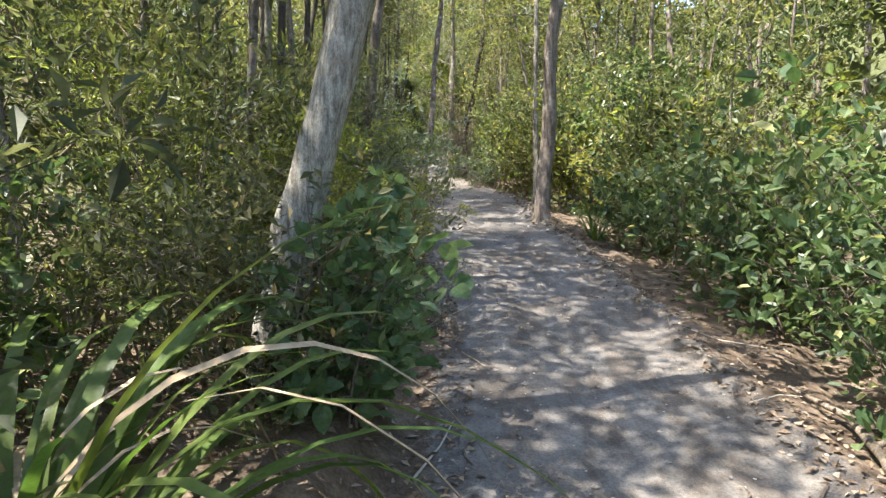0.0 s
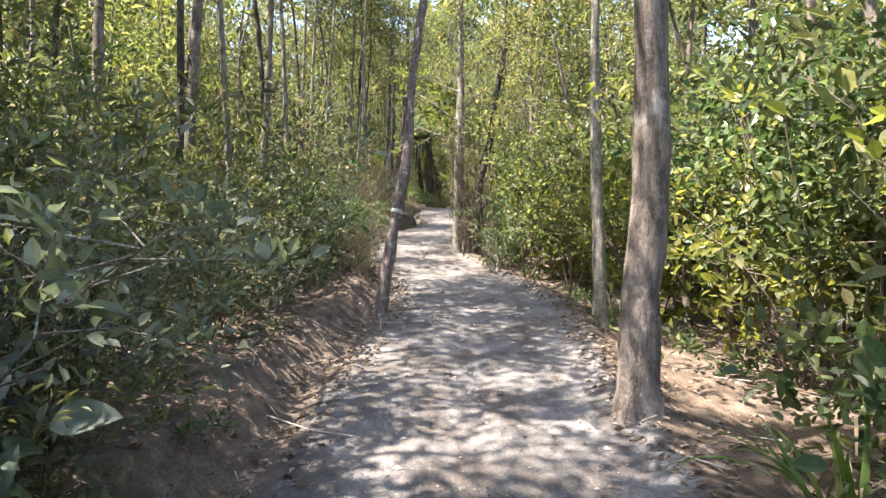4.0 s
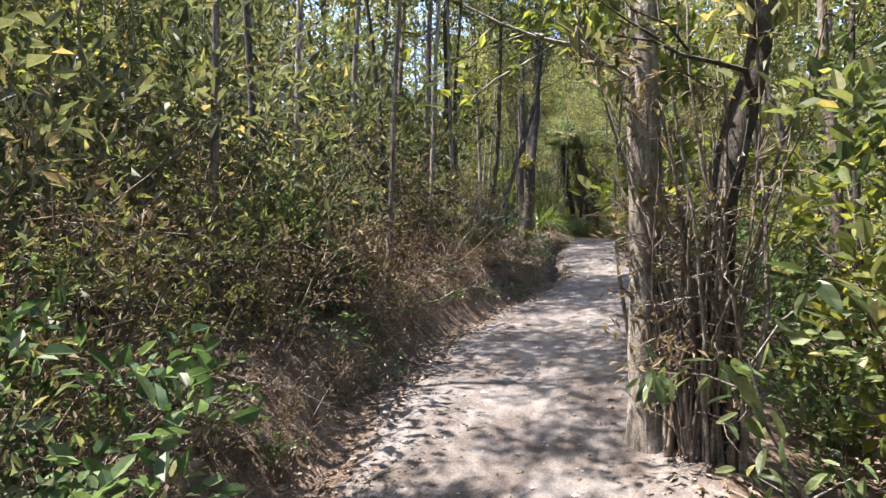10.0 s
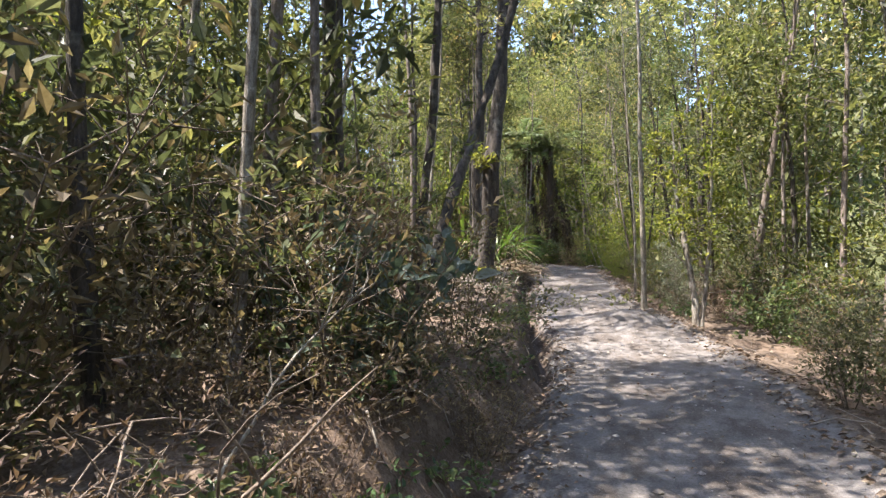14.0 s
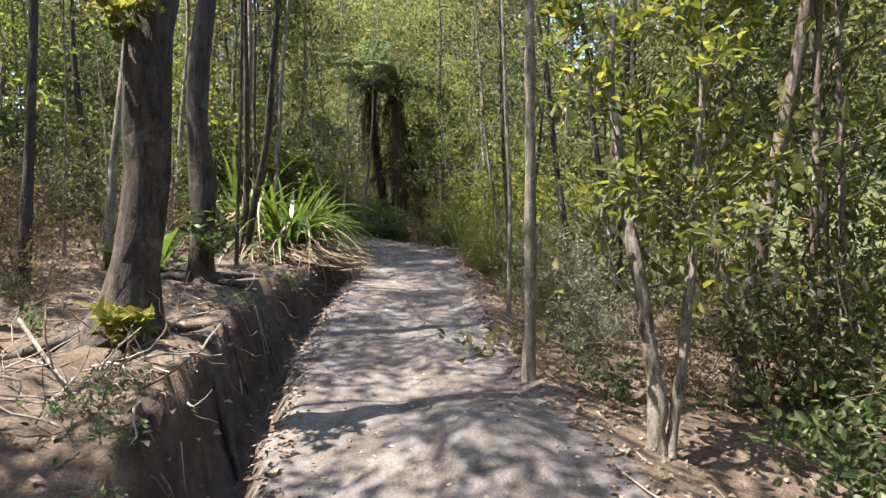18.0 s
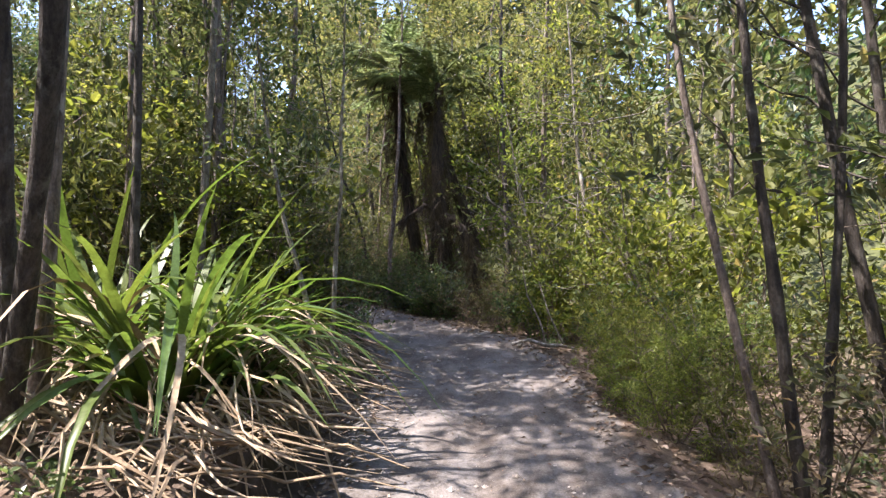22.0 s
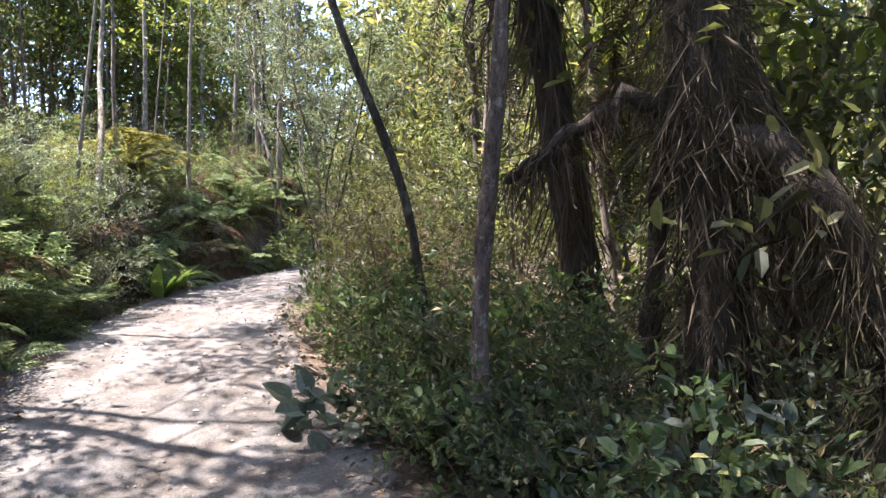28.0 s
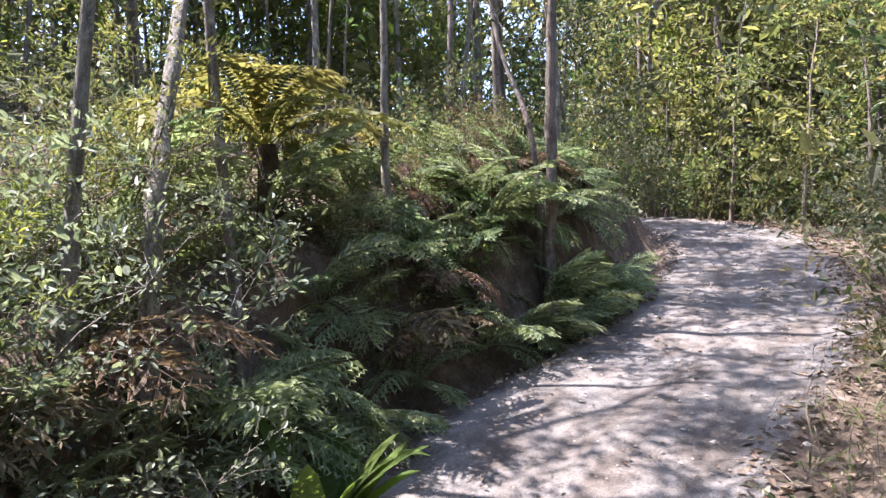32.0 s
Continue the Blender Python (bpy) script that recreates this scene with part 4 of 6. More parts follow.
for k in range(22):
    x, y = beside(15.8 + 0.46 * k + dr.uniform(-0.2, 0.2), -dr.uniform(0.4, 1.2))
    z = zat(x, y)
    stem = wander(dr, (x, y, z - 0.03), (dr.normal(0.2, 0.6), dr.normal(0, 0.7), dr.uniform(0.15, 1.0)), dr.uniform(0.6, 1.5), 8, 0.16)
    stem[:, 2] = np.maximum(stem[:, 2], lie(stem[:, 0], stem[:, 1])[0] + 0.01)
    lines = [(stem, np.linspace(0.013, 0.003, 9) * dr.uniform(0.6, 1.3))]
    for j in range(6):
        q = stem[dr.randint(2, 8)]
        lines.append((wander(dr, q, stem[-1] - stem[0] + dr.normal(0, 0.5, 3), dr.uniform(0.2, 0.6), 5, 0.25), np.linspace(0.005, 0.0015, 6)))
    tube_thing("dead_branch", "grey bare dead branch caught in the scrub of the bank", "branch", lines, (B_LICHEN, B_TWIG)[k % 2], "branch", 4)
lone_tree("dark thin curved tree at the bend", 0.036, B_DARK, L_FAR, 222, [(-3.75, 45.3), (-3.85, 45.1, 6.2), (-4.08, 44.85, 6.9), (-4.35, 44.8, 7.6)], height=7)
lone_tree("pale slim tree on the fern bank", 0.045, B_LICHEN, L_FAR, 223, [(-8.5, 47.05), (-8.6, 47.2, 6.9), (-8.83, 47.39, 7.4), (-9.3, 47.9, 8.2)], height=8, first=0.6, boughs=12, reach=0.26, each=30)
lone_tree("brown forked tree on the fern bank", 0.06, B_GREY, L_OLIVE, 224, [(-8.5, 50.9), (-8.45, 50.85, 7.4), (-8.38, 50.8, 8.4)], height=6.5, first=0.55, boughs=11, reach=0.28, each=28)
lone_tree("second stem of the brown forked tree", 0.035, B_GREY, L_OLIVE, 244, [(-8.55, 50.92), (-8.65, 50.95, 7.5), (-9.15, 51.2, 8.4)], height=5, first=0.45)
for k in range(6):
    a, w = 1.1 * k + 0.4, 0.7 + 0.09 * k
    lone_tree("dark slender stem of a many-stemmed bush at the bend", 0.013 + 0.002 * (k % 3), (B_GREY, B_DARK)[k % 2], L_GREY, 245 + k, [(-5.5 + 0.04 * math.cos(a), 46.95 + 0.04 * math.sin(a)), (-5.5 + 0.1 * math.cos(a), 46.95 + 0.1 * math.sin(a), 6.1), (-5.52 + 0.22 * w * math.cos(a + 0.5), 46.97 + 0.25 * w * math.sin(a + 0.5), 6.6), (-5.55 + 0.6 * w * math.cos(a), 47.0 + 0.6 * w * math.sin(a), 7.5)], height=3.2, first=0.5, boughs=8, leaf=0.05, wide=0.26, each=40, reach=0.24)

foot = band_tree.matrix_basis.translation
ring = np.array([(-0.325, 12.922, 2.45), (-0.322, 12.926, 2.462), (-0.316, 12.933, 2.488), (-0.313, 12.938, 2.5)]) - np.array(foot)
part("painted_band", mesh_np("painted_band", *tubes([(ring, [0.064, 0.069, 0.069, 0.064])], 14), M_PAINT, True), band_tree, "white painted band")

tuft = blade_clump("grass_clump", "large clump of long broad bright green blades", 301, 1.75, 0.042, 90, 14, (0.5, 1.25), 0.75)
tuft.matrix_basis = stand(-1.08, 1.5, size=1.32)
flax = blade_clump("grass_clump", "tuft of long arching green and straw blades at the track's edge", 311, 0.75, 0.04, 26, 14, (0.4, 1.2), 0.7)
flax.matrix_basis = stand(1.95, 12.75)
flax = blade_clump("grass_clump", "tuft of long upright green blades under the bushes", 317, 0.9, 0.035, 24, 8, (0.2, 0.9), 0.4)
flax.matrix_basis = stand(2.05, 8.4)
for x, y, w in ((-1.02, 3.0, 0.8), (-1.45, 3.1, 0.85), (-0.8, 3.15, 0.62), (-1.9, 2.9, 0.95), (-1.75, 3.7, 1.0)):
    (OLIVE[1] if w < 0.83 else TEA[1]).put(x, y, 5 * x, w)
for k, (x, y, w) in enumerate(((-0.72, 4.35, 0.8), (-1.15, 4.7, 1.0), (-0.78, 5.2, 0.85), (-1.2, 5.7, 0.95), (-1.7, 4.6, 1.1))):
    LIME[k % 2].put(x, y, 5 * x, w)
for k, (x, y, w) in enumerate(((-1.0, 4.1, 0.5), (-0.55, 3.35, 0.3))):
    g = blade_clump("grass_clump", "thin tuft of fine arching green blades on the bank", 318 + k, w, 0.014, 18, 4, (0.5, 1.2), 0.6)
    g.matrix_basis = stand(x, y)

seedling = plant("seedling", shrub_meshes(331, 1.25, 0.8, 5, 15, 0.105, 0.72, 10, B_TWIG, L_SOFT, oval="fine", spread=0.075, r=0.009, up=0.15), "young broad-leaved plant with soft green leaves at the track's edge", "shrub")
seedling.matrix_basis = stand(-0.5, 3.1, size=1.0)
hanging = plant("sapling", shrub_meshes(341, 1.35, 0.8, 4, 16, 0.095, 0.3, 11, B_LICHEN, L_BROAD, oval="fine", spread=0.07, r=0.014, up=-0.9, low=0.15), "sapling with narrow drooping green leaves beside the track", "shrub")
hanging.matrix_basis = stand(0.95, 16.5)

# dead stems that wrap the double tree at the bend
vr = np.random.RandomState(12)
vines = thing("dead_vines", "dry pale dead stems and twigs wrapped round the tree", "vine")
for k in range(44):
    a, rr = vr.uniform(0, 6.28), vr.uniform(0.03, 0.2)
    x, y = 0.5 + rr * math.cos(a) * 1.15, 18.36 + rr * math.sin(a) * 0.7
    st = wander(vr, (x, y, zat(x, y) - 0.05), (vr.normal(0, 0.05), vr.normal(0, 0.05), 1), vr.uniform(1.0, 3.0), 12, 0.07)
    lines = [(st, np.linspace(0.014, 0.004, 13) * vr.uniform(0.6, 1.5))]
    for j in range(9):
        q = st[vr.randint(2, 12)]
        tw = wander(vr, q, (vr.normal(), vr.normal(), vr.uniform(-0.6, 0.4)), vr.uniform(0.12, 0.42), 4, 0.35)
        lines.append((tw, np.linspace(0.0045, 0.0015, 5)))
    part("stem", mesh_np("stem", *tubes(lines, 4), (B_TWIG, B_LICHEN)[k % 2], True), vines)
shag = shrub_meshes(343, 2.6, 0.75, 6, 16, 0.07, 0.34, 8, B_TWIG, L_DEAD, spread=0.07, low=0.1, r=0.008)
plant("dead_creeper", shag, "withered brown creeper clinging to the double tree", "vine").matrix_basis = stand(0.45, 18.3)

tube_thing("fallen_branch", "pale bare branch lying at the track's edge", "branch", [
    (on_ground([(1.95, 2.55, 0.02), (2.15, 2.95, 0.03), (2.25, 3.4, 0.05), (2.2, 3.9, 0.02)]), [0.03, 0.028, 0.022, 0.012]),
    (on_ground([(2.2, 3.1, 0.03), (2.45, 3.2, 0.12), (2.75, 3.15, 0.3)]), [0.018, 0.014, 0.006])], B_TWIG, "branch")
tube_thing("root", "pale curved root lying across the track's edge", "root", [
    (on_ground([(-1.05, 40.5, 0.02), (-0.85, 40.32, 0.06), (-0.68, 40.12, 0.03), (-0.5, 40.05, 0.08), (-0.3, 40.1, 0.05)]), [0.016, 0.022, 0.024, 0.02, 0.012]),
    (on_ground([(-0.66, 40.14, 0.03), (-0.72, 40.25, 0.3), (-0.86, 40.35, 0.6), (-0.9, 40.4, 0.95)]), [0.013, 0.012, 0.01, 0.006]),
    (on_ground([(-0.45, 40.07, 0.05), (-0.6, 40.3, 0.4), (-0.7, 40.5, 0.8)]), [0.012, 0.01, 0.005])], B_LICHEN, "branch")
tube_thing("fallen_log", "grey mossy log lying in the undergrowth", "log", [
    (on_ground([(-2.6, 12.9, 0.1), (-2.2, 13.5, 0.14), (-1.8, 14.1, 0.12), (-1.5, 14.6, 0.1)]), [0.08, 0.085, 0.08, 0.06])], B_GREY, "log", 9)


for n, (x, y, turn) in enumerate(((-2.6, 30.4, 0.0), (-3.03, 32.6, 1.0))):
    for k in range(5):
        a = turn + 1.26 * k + 0.3 * math.sin(5 * k)
        pts, px, py = [], x, y
        for g in range(7):
            px, py = x + 0.16 * (g + 0.6) * math.cos(a + 0.12 * g * math.sin(3 * k)), y + 0.16 * (g + 0.6) * math.sin(a + 0.12 * g * math.sin(3 * k))
            pts.append((px, py, 0.03 - 0.008 * g))
        tube_thing("root", "dark surface root spreading from the stout tree", "root", [(on_ground(pts, 0), np.linspace(0.05, 0.012, 7))], B_DARK, "root", 7)


# green shoots on the stout trees' stems
for name, x, y, z, high, leafy, seed, words in (("leafy_shoot", -2.42, 30.16, 3.98, 0.13, L_YELLOW, 345, "yellow-green leaf shoot sprouting from the stout tree's foot"),
                                               ("leafy_shoot", -2.82, 32.4, 4.42, 0.32, L_BROAD, 346, "fresh green leafy shoot on the stem of a stout tree"),
                                               ("leafy_shoot", -2.5, 30.2, 5.7, 0.3, L_YELLOW, 347, "yellow-green leaf shoot on a dark rough stem")):
    plant(name, shrub_meshes(seed, high, 0.9 * high, 4, 7, 0.075, 0.6, 7, B_TWIG, leafy, oval=True, spread=0.06, r=0.005, up=0.1), words, "shoot").matrix_basis = Matrix.Translation((x, y, z))

# small plants and a heap of dead twigs on the bare bank
for k, (x, y, size) in enumerate(((-1.98, 29.15, 0.95), (-2.12, 29.4, 0.75), (-1.85, 28.75, 0.6), (-2.5, 29.0, 0.4), (-2.3, 31.5, 0.55), (-2.75, 31.4, 0.45), (-2.45, 33.6, 0.6))):
    plant("bank_plant", shrub_meshes(351 + k, 0.36 * size, 0.34 * size, 5, 7, 0.028, 0.42, 7, B_TWIG, (L_SOFT, L_OLIVE)[k % 2], spread=0.04, r=0.003), "small pale green plant on the bare bank", "shrub", "plants on the bare bank").matrix_basis = stand(x, y, 1.3 * k)
for x, y, count, wide, seed in ((-2.4, 29.75, 60, 0.3, 5), (-3.0, 29.6, 40, 0.5, 6), (-2.7, 31.6, 40, 0.4, 7), (-3.3, 30.9, 40, 0.5, 9)):
    tr = np.random.RandomState(seed)
    lines = []
    for k in range(count):
        p = np.array([x + tr.normal(0, wide), y + tr.normal(0, wide), 0.0])
        p[2] = zat(p[0], p[1]) + 0.01
        q = wander(tr, p, (tr.normal(), tr.normal(), tr.uniform(0.05, 0.5)), tr.uniform(0.12, 0.5), 5, 0.3)
        q[:, 2] = np.maximum(q[:, 2], lie(q[:, 0], q[:, 1])[0] + 0.006)
        lines.append((q, np.linspace(0.006, 0.002, 6) * tr.uniform(0.5, 1.4)))
    tagged(new("twig_heap", mesh_np("twig_heap", *tubes(lines, 4), M_STICK)), "heap of dead brown twigs on the bare bank", "twigs", kind="stuff")
tube_thing("fallen_branch", "pale bare stick lying on the bare bank", "branch", [(on_ground([(-3.0, 30.1, 0.12), (-2.7, 29.85, 0.07), (-2.35, 29.5, 0.05)]), [0.014, 0.012, 0.006])], B_LICHEN, "branch", 5)

lines = []
for k in range(80):
    y = 27.4 + 8.0 * dr.rand()
    x, y = beside(y, -dr.uniform(0.28, 0.5))
    z = zat(x, y) + 0.01
    st = wander(dr, (x, y, z), (dr.uniform(0.1, 0.8), dr.normal(0, 0.5), -0.7), dr.uniform(0.08, 0.28), 5, 0.3)
    st[:, 2] = np.maximum(st[:, 2], lie(st[:, 0], st[:, 1])[0] + 0.006)
    lines.append((st, np.linspace(0.005, 0.0015, 6) * dr.uniform(0.5, 1.3)))
tagged(new("root_strands", mesh_np("root_strands", *tubes(lines, 4), B_TWIG)), "thin bare roots hanging over the lip of the ditch", "roots", kind="stuff")


def tree_fern(label, x, y, high, seed, dead, green, r=0.12, crown=1.0):
    """A tree fern: fibrous trunk, a skirt of withered fronds and a crown of green ones."""
    e = thing("tree_fern", label, "tree fern")
    e.matrix_basis = stand(x, y)
    q = np.random.RandomState(seed)
    st = wander(q, (0, 0, -0.1), (q.normal(0, 0.08), q.normal(0, 0.08), 1), high + 0.1, 10, 0.05)
    part("trunk", mesh_np("trunk", *tubes([(st, np.linspace(r * 1.25, r * 0.8, 11) * q.uniform(0.9, 1.1, 11))], 10), B_FIBRE, True), e)
    dry = [frond_mesh(seed + i, 0.95, 34, L_HUMUS, 0.75, 0.1, 3, 0.022, 0.16) for i in range(2)]
    hair = np.stack([q.uniform(0, 6.28, 700), q.uniform(0.1, 1.0, 700)], 1)
    at = np.stack([np.interp(hair[:, 1] * 10, np.arange(11), st[:, i]) for i in range(3)], 1) + r * np.stack([np.cos(hair[:, 0]), np.sin(hair[:, 0]), 0 * hair[:, 0]], 1)
    way = np.stack([np.cos(hair[:, 0]) * 0.35, np.sin(hair[:, 0]) * 0.35, -1 + 0 * hair[:, 0]], 1) + q.normal(0, 0.2, (700, 3))
    tagged(part("fibre_skirt", mesh_np("fibre_skirt", *leaves(at, way, 0.34, 0.03, q, droop=0.03, jitter=0.7), L_HUMUS), e), "dark hanging root fibres", kind="stuff")
    fresh = [frond_mesh(seed + 5 + i, 1.7 * crown, 24, L_FERN, 0.5) for i in range(2)]
    for k in range(dead):
        f = part("withered_frond", dry[k % 2], e)
        f.matrix_basis = Matrix.LocRotScale(tuple(st[-1] - (0, 0, high * q.uniform(0, 0.6) ** 1.5)), Euler((q.uniform(-0.6, 0.6), q.uniform(0.3, 1.7), q.uniform(0, 6.28))), [q.uniform(0.45, 1.3)] * 3)
    for k in range(green):
        f = part("frond", fresh[k % 2], e)
        f.matrix_basis = Matrix.LocRotScale(tuple(st[-1]), Euler((q.uniform(-0.2, 0.2), q.uniform(-0.45, 0.1), 6.28 * k / max(1, green) + q.uniform(-0.3, 0.3))), [q.uniform(0.8, 1.1)] * 3)
    return e


def shaggy_tree(label, lines, seed, leafy_top):
    """Dark stems hung with masses of dead fibre: each line is its points and its radii, and how thickly it is hung."""
    e = thing("shaggy_tree", label, "tree fern")
    o = np.array(lines[0][0][0], float)
    e.matrix_basis = Matrix.Translation(o)
    q = np.random.RandomState(seed)
    for pts, rad, hung, drop in lines:
        pts = np.asarray(pts, float) - o
        g = np.linspace(0, len(pts) - 1, 4 * len(pts))
        st = np.stack([np.interp(g, np.arange(len(pts)), pts[:, i]) for i in range(3)], 1)
        st[1:-1] = (st[:-2] + st[1:-1] + st[2:]) / 3 + q.normal(0, 0.012, (len(st) - 2, 3))
        rr = np.interp(g, np.arange(len(pts)), rad) * q.uniform(0.85, 1.2, len(g))
        part("trunk", mesh_np("trunk", *tubes([(st, rr)], 9), B_FIBRE, True), e)
        u = q.beta(2.4, 1.4, hung) * (len(st) - 1)
        a = q.uniform(0, 6.28, hung)
        r0 = np.interp(u, np.arange(len(st)), rr)[:, None]
        at = np.stack([np.interp(u, np.arange(len(st)), st[:, i]) for i in range(3)], 1)
        side = np.stack([np.cos(a), np.sin(a), 0 * a], 1)
        at = at + side * r0 * q.uniform(0.7, 1.9, (hung, 1)) + q.normal(0, 0.02, (hung, 3))
        way = side * q.uniform(0, 0.5, (hung, 1)) + (0, 0, -0.9) + q.normal(0, 0.45, (hung, 3))
        ln = drop * q.gamma(2.0, 0.5, (hung, 1)).clip(0.25, 2.0)
        hair = part("fibre_skirt", mesh_np("fibre_skirt", *leaves(at, way, ln, np.where(ln > drop, 0.035, 0.06), q, droop=0.03), L_HUMUS), e)
        tagged(hair, "dark hanging dead fibres and fronds", kind="stuff")
    fresh = [frond_mesh(seed + 5 + i, 1.5, 22, L_FERN, 0.5) for i in range(2)]
    top = np.array(lines[0][0][-1], float) - o
    for k in range(leafy_top):
        f = part("frond", fresh[k % 2], e)
        f.matrix_basis = Matrix.LocRotScale(tuple(top), Euler((q.uniform(-0.2, 0.2), q.uniform(-0.5, 0.1), 6.28 * k / leafy_top + q.uniform(-0.3, 0.3))), [q.uniform(0.8, 1.1)] * 3)
    return e


gz = zat(-2.25, 44.1)
shaggy_tree("dark shaggy tree fern hung with dead root fibres", [
    ([(-2.25, 44.1, gz - 0.1), (-2.22, 44.1, gz + 0.6), (-2.16, 44.08, gz + 1.3), (-2.2, 44.1, gz + 1.9), (-2.25, 44.15, gz + 2.8), (-2.2, 44.2, gz + 4.3)], [0.1, 0.085, 0.1, 0.13, 0.1, 0.08], 6500, 0.13),
    ([(-2.18, 44.08, gz + 1.75), (-1.95, 43.98, gz + 1.7), (-1.72, 43.9, gz + 1.35), (-1.6, 43.86, gz + 0.8), (-1.56, 43.85, gz - 0.1)], [0.07, 0.09, 0.07, 0.05, 0.045], 3000, 0.13),
    ([(-2.2, 44.1, gz + 1.85), (-2.5, 44.12, gz + 2.0), (-2.8, 44.16, gz + 1.8), (-3.05, 44.2, gz + 1.65)], [0.05, 0.045, 0.035, 0.02], 700, 0.12),
    ([(-2.3, 44.3, gz - 0.1), (-2.42, 44.3, gz + 0.8), (-2.38, 44.25, gz + 1.6), (-2.25, 44.15, gz + 2.2)], [0.05, 0.045, 0.04, 0.035], 300, 0.16),
    ([(-2.05, 44.2, gz - 0.1), (-2.0, 44.2, gz + 0.7), (-2.1, 44.12, gz + 1.5)], [0.05, 0.045, 0.045], 300, 0.16)], 401, 9)
tree_fern("tall dark tree fern with a shaggy skirt of dead fronds", -2.75, 45.6, 4.8, 402, 60, 10, 0.12)
tree_fern("tall dark tree fern with a shaggy skirt of dead fronds", -1.45, 45.2, 4.4, 403, 50, 10, 0.12)
lone_tree("slim grey mottled tree in the dark bend", 0.045, B_MOTTLE, L_FAR, 251, [(-3.22, 44.3), (-3.18, 44.2, 6.0), (-3.02, 43.92, 6.5), (-2.95, 43.9, 7.3)], height=6.5, first=0.6)
gold = fern("fern", "fern with golden-olive drooping sunlit fronds on the bank", 411, 1.2, 11, L_GOLD, 0.35, 0.6, 20)
gold.matrix_basis = stand(-9.3, 48.4)
part("trunk", mesh_np("trunk", *tubes([([(0, 0, -0.1), (0.02, 0, 0.3), (0, 0.02, 0.45), (0, 0, 0.62)], [0.1, 0.08, 0.075, 0.06])], 9), B_FIBRE, True), gold, "short fibrous trunk")
dome = fern("fern", "domed clump of pale green fern on the bank", 415, 0.6, 16, L_FERN, 0.3, 0.25, 16)
dome.matrix_basis = stand(-8.62, 47.75, size=1.15)
for k, (x, y, w, n) in enumerate(((-8.12, 47.62, 0.85, 14), (-8.15, 47.1, 0.45, 9), (-3.75, 33.1, 0.95, 14))):
    g = blade_clump("broad_leaved_plant", "bright green plant with broad upright sunlit leaves", 420 + 9 * k, w, 0.19 * w, n, 0, (0.15, 0.8), 0.45)
    g.matrix_basis = stand(x, y)
    if k == 2:
        b = part("withered_leaf", blade_mesh(460, 0.7, 0.15, 0.9, L_RUST, "withered_leaf"), g, "one drooping orange-brown leaf")
        b.matrix_basis = Euler((0, 0.25, 3.6)).to_matrix().to_4x4()
for k, (x, y, w, h) in enumerate(((-4.06, 44.62, 0.17, 0.5), (-8.7, 45.6, 0.16, 0.6), (-8.0, 45.75, 0.12, 0.3), (-2.75, 44.15, 0.15, 0.5), (-3.75, 44.75, 0.11, 0.5))):
    g = plant("broad_leaved_plant", shrub_meshes(430 + k, h, 0.45, 3, 4, w, 0.5, 4, B_TWIG, L_BLUE, oval="fine", spread=0.03, r=0.006, up=0.3), "small plant with large smooth grey-green leaves", "shrub")
    g.matrix_basis = stand(x, y)
stump = plant("stump", {"trunk": [mesh_np("trunk", *tubes([([(0, 0, -0.1), (0, 0, 0.05), (0.02, 0, 0.2), (0.03, 0.01, 0.34), (0.03, 0.01, 0.37), (0.03, 0.01, 0.35)], [0.19, 0.15, 0.13, 0.135, 0.1, 0.002])], 11), B_MOTTLE, True)]}, "brown rotten tree stump beside the track", "stump")
stump.matrix_basis = stand(-3.42, 45.32)
for x, y, s, n in ((-3.2, 36.2, 1.0, 66), (-3.25, 37.1, 0.82, 60), (-3.25, 38.2, 0.65, 46), (-4.1, 37.0, 1.1, 50), (-2.85, 36.5, 0.55, 36)):
    g = blade_clump("grass_clump", "big clump of long glossy blades over a skirt of withered ones", int(320 + 10 * y), 2.15 * s, 0.066, int(1.3 * n), 44, (0.25, 1.05), 0.42)
    g.matrix_basis = stand(x, y)
flax = blade_clump("grass_clump", "tuft of dark green strap leaves on the grassy mound", 551, 0.8, 0.04, 18, 4, (0.2, 0.9), 0.5)
flax.matrix_basis = stand(-5.0, 46.35)
for k in range(34):
    x, y = beside(45.6 + 0.17 * k, 0.1 + 0.17 * (k % 4))
    g = blade_clump("grass_clump", "tuft of dry straw-coloured grass at the track's edge", 520 + k, 0.3 + 0.03 * (k % 4), 0.009, 8, 20, (0.4, 1.1), 0.7, M_HAY)
    g.matrix_basis = stand(x, y)
# withered blades fallen over the bank below the clumps
wr = np.random.RandomState(77)
lines = []
for k in range(420):
    x, y = beside(wr.uniform(35.2, 39.4), -wr.uniform(0.3, 1.5))
    z, a, ln = zat(x, y), wr.normal(-0.35, 0.75), wr.uniform(0.35, 0.95)
    pts = []
    for g in (0, 0.3, 0.6, 1.0):
        px, py = x + ln * g * math.cos(a), y + ln * g * math.sin(a) + 0.06 * math.sin(5 * g + k)
        pts.append((px, py, max(z + 0.3 * (1 - g) * wr.uniform(0.2, 1), zat(px, py) + 0.015)))
    lines.append((np.array(pts), np.array([0.007, 0.009, 0.007, 0.002]) * wr.uniform(0.6, 1.3)))
tagged(new("withered_blades", mesh_np("withered_blades", *tubes(lines, 4), M_STRAW)), "tangle of pale withered blades on the bank under the clumps", "dead grass", kind="stuff")

